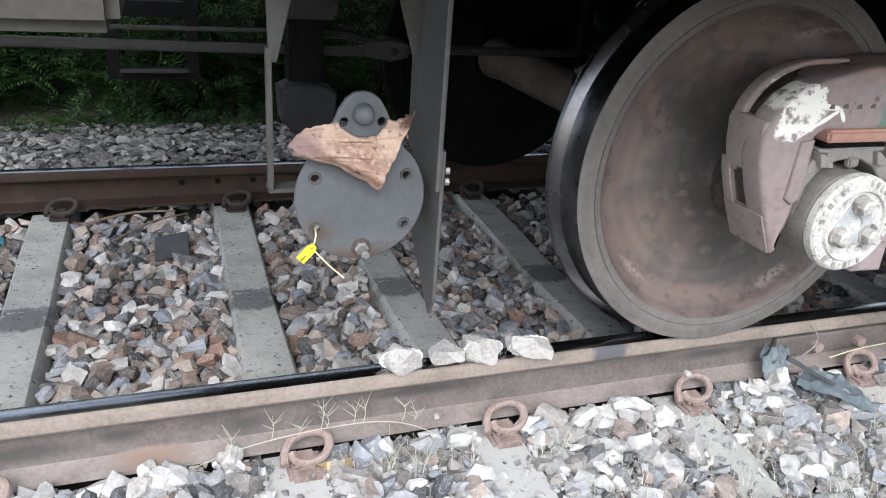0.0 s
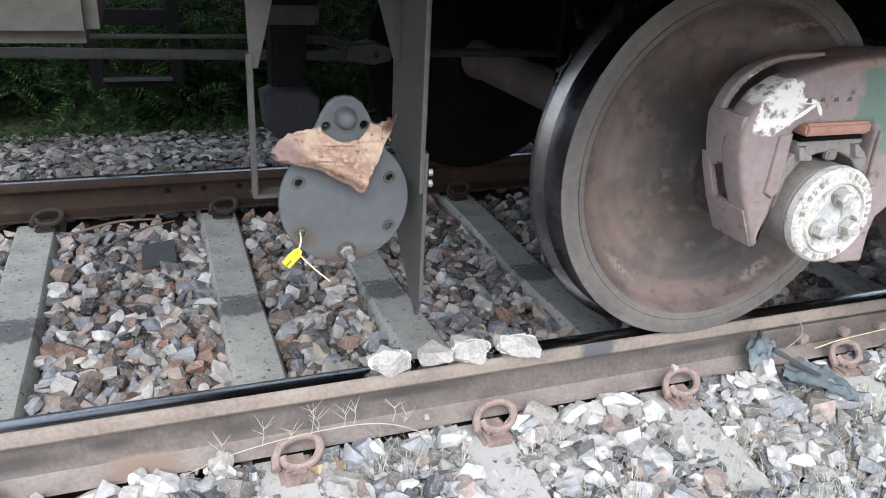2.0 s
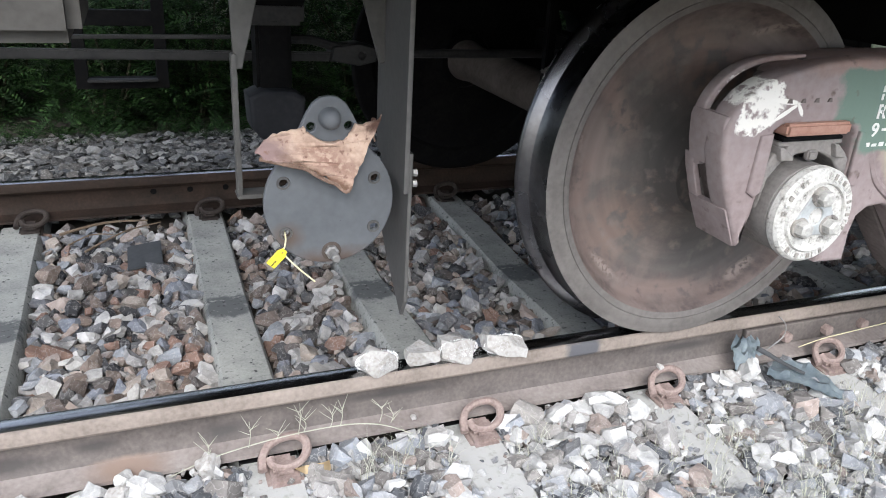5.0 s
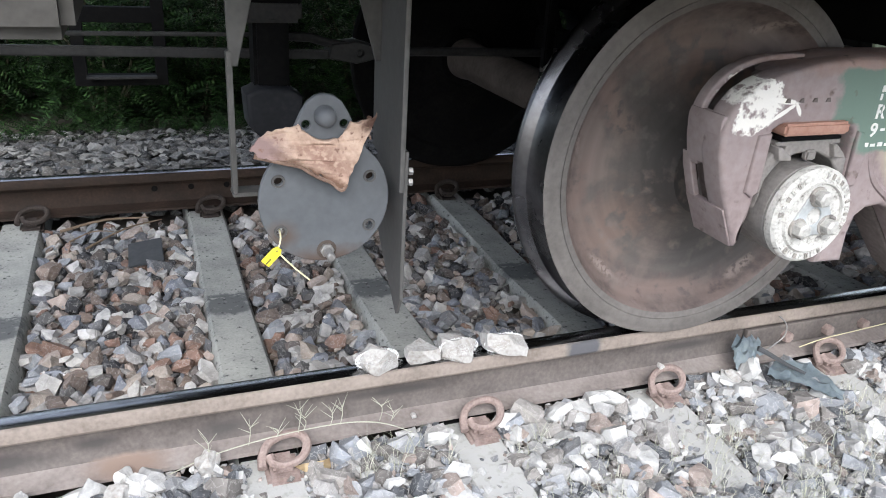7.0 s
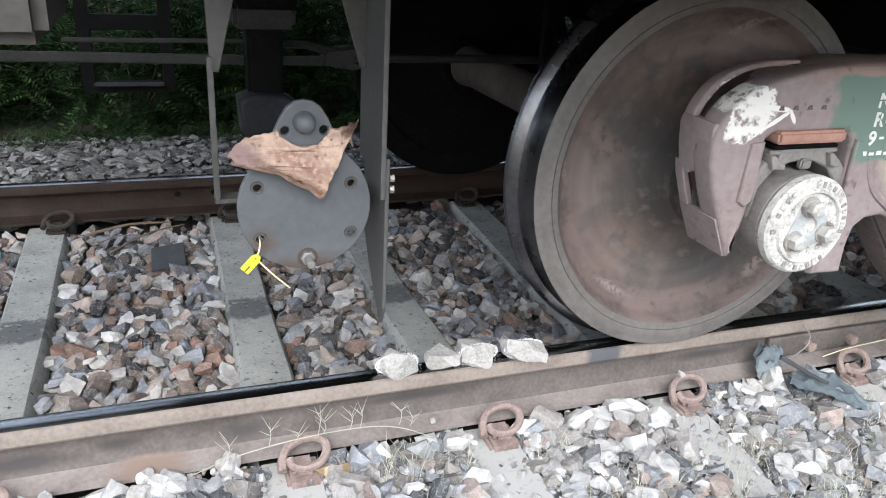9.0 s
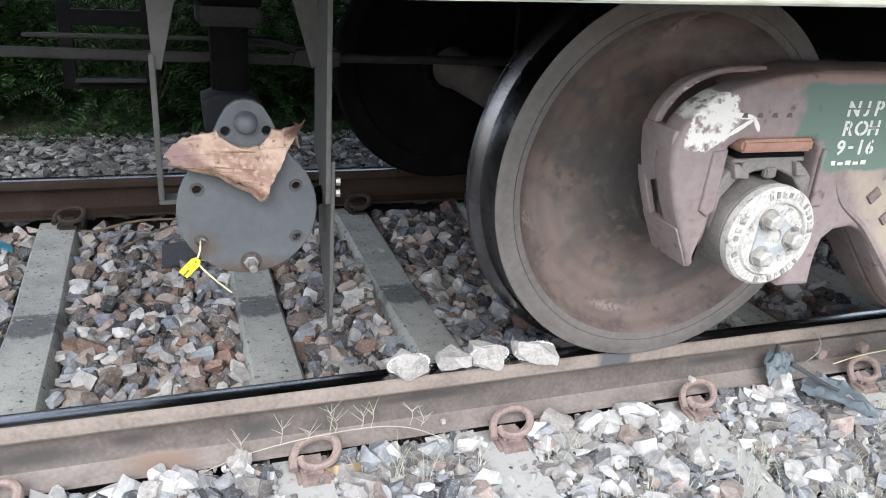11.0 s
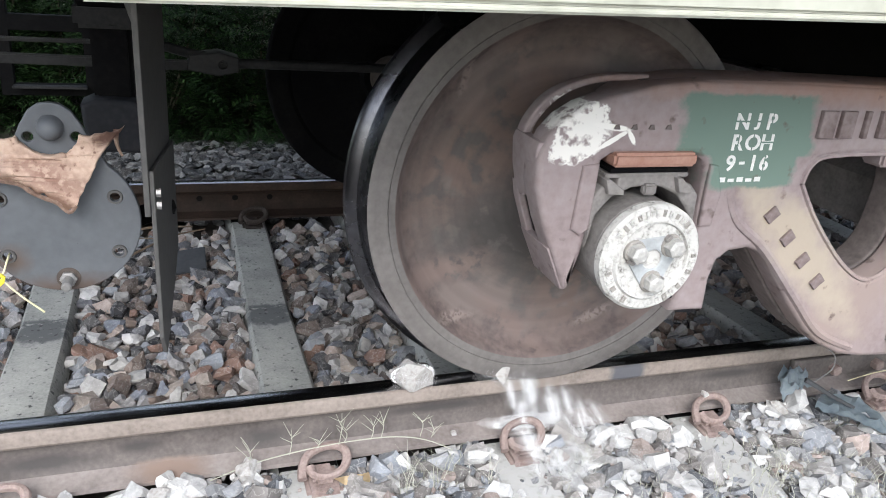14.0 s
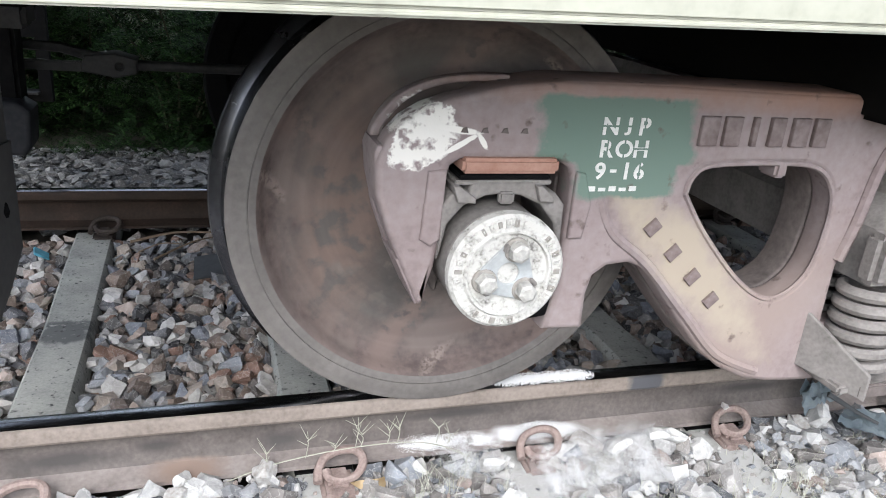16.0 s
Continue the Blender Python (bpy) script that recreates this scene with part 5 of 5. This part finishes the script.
def crush():
    """Stones split under the tread, shards and powder spill over the rail's edge; one is pushed off whole, inwards."""
    rnd = random.Random(5)
    for k, (ob, x, w, h, t0, t1, pieces, streaks, puffs, crust) in enumerate(BROKEN):
        y = STONE_Y[k]
        if k == 0:
            walk(ob, [(0, pose(x, y, 0)), (13.3, pose(x, y, 0)), (13.6, pose(x - 0.018, y, 0.0, 0, 2, 0)), (14.6, pose(x - 0.02, y, 0.0, 0, 2, 0)), (14.9, pose(x - 0.03, y, 0, 0, 3, 0)), (16, pose(x - 0.03, y, 0, 0, 3, 0))])
        if k == 1:
            walk(ob, [(0, pose(x, y, 0)), (13.15, pose(x, y, 0)), (13.45, pose(x - 0.012, y + 0.012, 0.010, 8, -14, 8)), (13.62, pose(x - 0.014, y + 0.050, 0.006, -25, -18, 20)), (13.78, pose(x - 0.008, y + 0.090, -0.060, -70, -15, 35)),
                      (13.95, pose(x + 0.004, y + 0.125, -0.165, -110, -10, 50)), (16, pose(x + 0.004, y + 0.125, -0.165, -110, -10, 50))])
            continue
        for i, (fr, s) in enumerate(pieces):
            still = pose(0, 0, 0)
            side = -1 if i % 4 == 1 else 1
            start = t0 + (t1 - t0) * (0.1 + 0.6 * (0 if s[0] < 0 else 1) * rnd.random())
            dx, rest = rnd.uniform(-0.10, 0.08), (-0.150 if side < 0 else -0.185)
            land = pose(dx, side * rnd.uniform(0.10, 0.16), rest - h * 0.5, rnd.uniform(-70, 70), rnd.uniform(-60, 60), rnd.uniform(-40, 40))
            edge = pose(dx * 0.4, side * 0.050, -0.012, -side * 35, rnd.uniform(-20, 20), 0)
            walk(fr, [(0, still), (start, still), (start + 0.12, edge), (start + 0.34, land), (16, land)])
        # where and when the powder pours, and where it comes to rest along the rail's foot
        first, gap, mid, spread, rest_x, rest_w = {3: (12.44, 0.056, -0.034, 0.024, -0.02, 0.07), 2: (13.40, 0.048, 0.040, 0.060, 0.06, 0.09), 0: (14.84, 0.048, 0.10, 0.040, 0.08, 0.11)}[k]
        for i, c in enumerate(streaks):
            still = pose(0, 0, h * 0.45, 0, 90, 0)
            start = first + gap * i
            dx = mid + spread * rnd.uniform(-1, 1)
            out = -0.041 - y
            lip = pose(dx, out, -0.012, 0, rnd.uniform(-8, 8), rnd.uniform(-20, 20))
            fall = pose(dx + 0.004, out - 0.006, -0.086, 0, rnd.uniform(-8, 8), rnd.uniform(-20, 20))
            end = pose(rest_x + rest_w * rnd.uniform(-1, 1), -0.046 - y + rnd.uniform(-0.012, 0.014), -0.135, 14, 90, rnd.uniform(-5, 5))
            walk(c, [(0, still), (start, still), (start + 0.07, lip), (start + 0.22, fall), (start + 0.32, end), (16, end)])
        for i, c in enumerate(puffs):
            still = pose(0, 0, h * 0.45)
            start = first + 0.05 + gap * 0.42 * i
            dx = mid + spread * 1.3 * rnd.uniform(-1, 1)
            drift = rnd.uniform(0.0, 0.34) if k == 2 else rnd.uniform(-0.05, 0.10)
            away = rnd.uniform(-0.27, -0.09)
            lip = pose(dx, -0.050 - y, -0.010, 20, 70, 0)
            cloud_ = pose(dx + drift * 0.45, away * 0.7 - y, -0.070, 35, 60, 20)
            end = pose(dx + drift, away - y, -0.128 + 0.03 * (away + 0.09), rnd.uniform(-8, 8), rnd.uniform(-8, 8), rnd.uniform(-40, 40))
            walk(c, [(0, still), (start, still), (start + 0.09, lip), (start + 0.30, cloud_), (start + 0.62, end), (16, end)])
        for i, c in enumerate(crust):
            still = pose(0, 0, h * 0.5)
            flat = pose((i - 0.5) * 0.062 + 0.012, 0.004 - y, 0.0022, 90, 0, rnd.uniform(-6, 6))
            walk(c, [(0, still), (t0 + 0.1, still), (t1 + 0.12, flat), (16, flat)])


# ---- plants ----
def sprig_shape(rnd, length, pairs, leaf):
    """One feathery leaf: narrow leaflets in pairs along a bending stalk, as quads."""
    quads = []
    bend = rnd.uniform(0.1, 0.5)
    for i in range(pairs):
        t = (i + 1) / pairs
        p = Vector((length * t, 0, -bend * length * t * t))
        l = leaf * (1 - 0.55 * abs(t - 0.45))
        for s in (-1, 1):
            d = Vector((0.55, s, 0.15 * rnd.uniform(-1, 1))).normalized()
            n = Vector((-d.y, d.x, 0)) * l * 0.13
            quads.append((p, p + d * l * 0.5 + n, p + d * l, p + d * l * 0.5 - n))
    return quads


def foliage(name, spots, seed, mat, length=0.19, pairs=11, leaf=0.042):
    rnd = random.Random(seed)
    kinds = [sprig_shape(rnd, length, pairs, leaf) for _ in range(6)]
    verts, faces = [], []
    for p, s in spots:
        m = Matrix.Translation(p) @ Euler((rnd.uniform(-0.7, 0.7), rnd.uniform(-1.0, 0.5), rnd.uniform(0, 6.28))).to_matrix().to_4x4() @ Matrix.Scale(s, 4)
        for q in rnd.choice(kinds):
            b = len(verts)
            verts += [(m @ v)[:] for v in q]
            faces.append((b, b + 1, b + 2, b + 3))
    me = bpy.data.meshes.new(name)
    me.from_pydata(verts, [], faces)
    me.materials.append(mat)
    return me


def shrub(x, y, height, seed, count):
    rnd = random.Random(seed)
    sh = thing("shrub", "dense green shrub with fine feathery leaves behind the track", "shrub", "shrubs behind the track", at=pose(x, y, -0.25))
    spots = []
    for b in range(6):
        a = rnd.uniform(0, 6.28)
        top = Vector((0.45 * math.cos(a), 0.30 * math.sin(a), height * rnd.uniform(0.65, 1)))
        run = curve_through([(0.05 * math.cos(a), 0.05 * math.sin(a), 0), top * 0.45 + Vector((0.05, 0, 0.05)), top], 5)
        part("stem", tube(run, 0.012, 6, 0.3), stem_dark, sh)
        for _ in range(count // 6):
            p = run[rnd.randint(1, len(run) - 1)] + Vector((rnd.gauss(0, 0.16), rnd.gauss(0, 0.13), rnd.gauss(0, 0.13)))
            p.z = max(0.02, p.z)
            spots.append((p, rnd.uniform(0.7, 1.5)))
    tagged(part("foliage", foliage("foliage", spots, seed, leaf_green), None, sh, smooth=False), kind="stuff")


rnd = random.Random(21)
for k in range(15):
    shrub(-3.6 + 0.52 * k + rnd.uniform(-0.1, 0.1), 3.62 + 0.16 * (k % 3), 0.95 + 0.4 * rnd.random(), 70 + k, 780)
for k in range(11):
    shrub(-3.6 + 0.72 * k + rnd.uniform(-0.1, 0.1), 4.45, 1.35 + 0.35 * rnd.random(), 90 + k, 420)
weeds = [(Vector((rnd.uniform(-3.5, 4), rnd.uniform(3.0, 3.4), -0.26 + 0.12 * rnd.random())), rnd.uniform(0.4, 0.8)) for _ in range(2300)]
tagged(part("low_weeds", foliage("low_weeds", weeds, 4, leaf_green), None, smooth=False), "low dark green weeds along the ballast edge", "weeds", kind="stuff")


def boundary_wall():
    wall = tagged(part("wall_back", boxed(-9, 9, 4.95, 5.15, -0.25, 0.85, 0.01), wall_pale), "pale stained concrete boundary wall behind the shrubs", "wall", kind="structure")
    for k in range(15):
        x = -7 + k * 0.98
        part("wall_panel", plate([[(x, -0.1), (x + 0.9, -0.1), (x + 0.9, 0.8), (x, 0.8)], [(x + 0.07, -0.03), (x + 0.83, -0.03), (x + 0.83, 0.73), (x + 0.07, 0.73)]], 4.925, 4.952, 0.005), wall_pale, wall)
    part("plinth", boxed(-9, 9, 4.80, 4.95, -0.25, -0.12, 0.01), wall_pale, wall)


boundary_wall()


def blades(name, spots, seed, mat, width=0.0011):
    rnd = random.Random(seed)
    verts, faces = [], []
    for p, l in spots:
        a, lean = rnd.uniform(0, 6.28), rnd.uniform(0.4, 1.5)
        d = Vector((math.cos(a), math.sin(a), 0))
        n = Vector((-d.y, d.x, 0)) * width
        b = len(verts)
        for t in (0, 0.4, 0.75, 1.0):
            c = p + d * lean * l * t * t * 0.8 + Vector((0, 0, l * t * (1 - 0.35 * lean * t)))
            verts += [(c - n * (1 - t * 0.8))[:], (c + n * (1 - t * 0.8))[:]]
        faces += [(b + i, b + i + 1, b + i + 3, b + i + 2) for i in (0, 2, 4)]
    me = bpy.data.meshes.new(name)
    me.from_pydata(verts, [], faces)
    me.materials.append(mat)
    return me


spots = []
for _ in range(500):
    cx = rnd.uniform(0.55, 2.1)
    c = Vector((cx, rnd.uniform(-0.75, -0.22) - 0.18 * max(0, 1.2 - cx), -0.178))
    for _ in range(rnd.randint(3, 9)):
        spots.append((c + Vector((rnd.gauss(0, 0.03), rnd.gauss(0, 0.03), 0.01)), rnd.uniform(0.02, 0.06)))
for cx, cy in ((0.235, -0.19), (0.20, -0.15), (0.28, -0.17), (0.17, -0.21), (0.55, -0.25), (0.62, -0.22), (0.36, -0.22)):
    for _ in range(16):
        spots.append((Vector((cx + rnd.gauss(0, 0.015), cy + rnd.gauss(0, 0.015), -0.17)), rnd.uniform(0.05, 0.11)))
tagged(part("dry_grass", blades("dry_grass", spots, 8, dry_green), None, smooth=False), "thin pale dry grass growing through the ballast", "grass", kind="stuff")


def runner():
    """A creeping grass stem leaning on the rail's web, with upright fans of thin leaves."""
    run = curve_through([(-0.275, -0.085, -0.150), (-0.18, -0.085, -0.118), (-0.06, -0.085, -0.098), (0.06, -0.085, -0.090), (0.16, -0.09, -0.090), (0.24, -0.10, -0.105), (0.32, -0.12, -0.14)], 5)
    rw = thing("creeping_grass", "pale creeping grass runner lying along the rail foot", "grass")
    part("runner", tube(run, 0.0014, 5), dry_green, rw)
    r = random.Random(3)
    for x, z, tall in ((-0.19, -0.125, 0.085), (-0.095, -0.105, 0.070), (-0.03, -0.095, 0.025), (0.022, -0.094, 0.085), (0.035, -0.09, 0.05), (0.10, -0.091, 0.070), (0.125, -0.091, 0.075), (0.225, -0.10, 0.070), (0.255, -0.107, 0.045)):
        stem = [(x, -0.088, z), (x + 0.006, -0.086, z + tall * 0.5), (x - 0.012 + r.uniform(-0.01, 0.02), -0.084, z + tall)]
        part("stalk", tube(curve_through(stem, 3), 0.0011, 5, 0.5), dry_green, rw)
        for i in range(4):
            t = 0.10 + 0.75 * r.random()
            b = Vector((x + 0.004, -0.087, z + tall * t))
            s = 1 if i % 2 else -1
            part("leaf", tube([b, b + Vector((s * r.uniform(0.008, 0.03), r.uniform(-0.008, 0.004), r.uniform(0.015, 0.045)))], 0.0010, 4, 0.3), dry_green, rw)


runner()


# ---- clutter on the ballast ----
def rag():
    """A crumpled plastic rag on the ballast by the rail joint."""
    def sheet(x0, y0, ux, uy, nx, ny, seed, lift, z0):
        bm = bmesh.new()
        grid = []
        for i in range(nx + 1):
            row = []
            for j in range(ny + 1):
                u, v = i / nx, j / ny
                wave = noise.noise(Vector((u * 3.2 + seed, v * 2.6, seed)))
                crease = abs(noise.noise(Vector((u * 6 + seed, v * 5, 2.0))))
                p = Vector((x0, y0, z0)) + Vector(ux) * u + Vector(uy) * v * (0.55 + 0.45 * math.sin(math.pi * min(1, u + 0.15)))
                row.append(bm.verts.new(p + Vector((0.012 * wave, 0.012 * crease, lift * wave + 0.022 * crease))))
            grid.append(row)
        for i in range(nx):
            for j in range(ny):
                bm.faces.new((grid[i][j], grid[i + 1][j], grid[i + 1][j + 1], grid[i][j + 1]))
        bmesh.ops.solidify(bm, geom=bm.faces, thickness=0.0022)
        return bm
    r = thing("plastic_rag", "crumpled grey-blue plastic rag lying beside the rail joint", "rag")
    part("rag_sheet", sheet(1.385, -0.17, (0.14, -0.15, -0.02), (0.11, 0.07, 0.0), 14, 8, 2.0, 0.018, -0.118), cloth_blue, r)
    part("rag_fold", sheet(1.315, -0.115, (0.10, 0.00, 0.03), (0.03, 0.075, 0.05), 12, 9, 5.0, 0.028, -0.115), cloth_blue, r)
    part("rag_strip", tube(curve_through([(1.40, -0.10, -0.07), (1.43, -0.12, -0.085), (1.46, -0.16, -0.10), (1.50, -0.2, -0.115)], 5), 0.009, 6, 0.5), sheet_dark, r)


rag()
wire = tagged(part("loose_wire", tube(curve_through([(1.51, -0.052, -0.003), (1.535, -0.062, -0.03), (1.53, -0.068, -0.065), (1.49, -0.072, -0.09), (1.44, -0.08, -0.105)], 6), 0.0022, 6), bolt_steel), "thin pale wire hanging over the rail joint", "wire")
tagged(part("dry_straw", tube(curve_through([(1.58, -0.09, -0.10), (1.68, -0.085, -0.088), (1.80, -0.085, -0.08), (1.95, -0.085, -0.07)], 5), 0.0016, 5), strand), "thin dry straw lying along the rail joint", "straw")

bm = boxed(-0.062, 0.062, -0.095, 0.095, -0.004, 0.004, 0.002)
for v in bm.verts:
    v.co.x += 0.12 * v.co.y + 0.008 * noise.noise(v.co * 30)
    v.co.y += 0.010 * noise.noise(v.co * 22 + Vector((4, 1, 0)))
tagged(part("slate_sheet", bm, sheet_dark, at=pose(-0.292, 1.272, -0.168, 4, -6, 6)), "dark slate coloured sheet lying on the ballast", "sheet")
bm = boxed(-0.03, 0.03, -0.02, 0.02, -0.003, 0.003, 0.001)
for v in bm.verts:
    v.co.z += 0.02 * noise.noise(v.co * 40)
tagged(part("plastic_scrap", bm, scrap_blue, at=pose(-0.905, 1.425, -0.155, 20, 30, 20)), "small bright blue plastic scrap on the ballast", "scrap")
for k, (p, q) in enumerate((((-0.60, 1.55, -0.165), (-0.27, 1.60, -0.15)), ((-0.50, 1.35, -0.165), (-0.22, 1.58, -0.155)), ((-0.56, 1.42, -0.16), (-0.40, 1.47, -0.15)))):
    mid = (Vector(p) + Vector(q)) / 2 + Vector((0, 0.02, 0.012))
    tagged(part("twig", tube(curve_through([p, mid, q], 4), 0.007 - 0.0015 * k, 6, 0.5), twig_brown), "dry brown twig lying on the ballast", "twig", "twigs between the sleepers")
bm = bmesh.new()
pts = [(-0.045, 0.0), (-0.02, 0.012), (0.02, 0.014), (0.036, 0.022), (0.040, 0.0), (0.030, -0.024), (0.012, -0.014), (-0.02, -0.012)]
ring = [bm.verts.new((a, b, 0.006 * math.sin(a * 60))) for a, b in pts]
bm.faces.new(ring)
bmesh.ops.solidify(bm, geom=bm.faces, thickness=0.0018)
tagged(part("dead_leaf", bm, dead_leaf, at=pose(0.045, -0.155, -0.148, 18, 8, -10)), "curled tan dead leaf on the ballast", "leaf")
tagged(part("pebble", rock(333, 0.008), white_stone, at=pose(0.328, -0.052, -0.128), smooth=False), "tiny white pebble on the rail foot", "stone")
tagged(part("pebble", rock(334, 0.011), white_stone, at=pose(1.070, -0.082, -0.088), smooth=False), "tiny white pebble on a rail clip", "stone")
tagged(part("pebble", rock(335, 0.014), white_stone, at=pose(0.484, 1.16, -0.163), smooth=False), "tiny white pebble on a concrete sleeper", "stone")


# ---- what moves ----
def motions():
    walk(wagon, [(t, pose(d, 0, 0)) for t, d in ROLL])
    for ws, x in zip(wheelsets, (AXLE_X, AXLE_X + 2.0)):
        walk(ws, [(t, pose(x, 0, RADIUS, 0, math.degrees(d / RADIUS), 0)) for t, d in ROLL])
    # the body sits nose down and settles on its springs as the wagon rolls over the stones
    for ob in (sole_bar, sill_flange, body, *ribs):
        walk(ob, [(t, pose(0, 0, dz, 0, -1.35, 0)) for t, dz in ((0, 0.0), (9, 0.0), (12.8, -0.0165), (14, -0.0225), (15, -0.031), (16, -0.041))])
    crush()


motions()
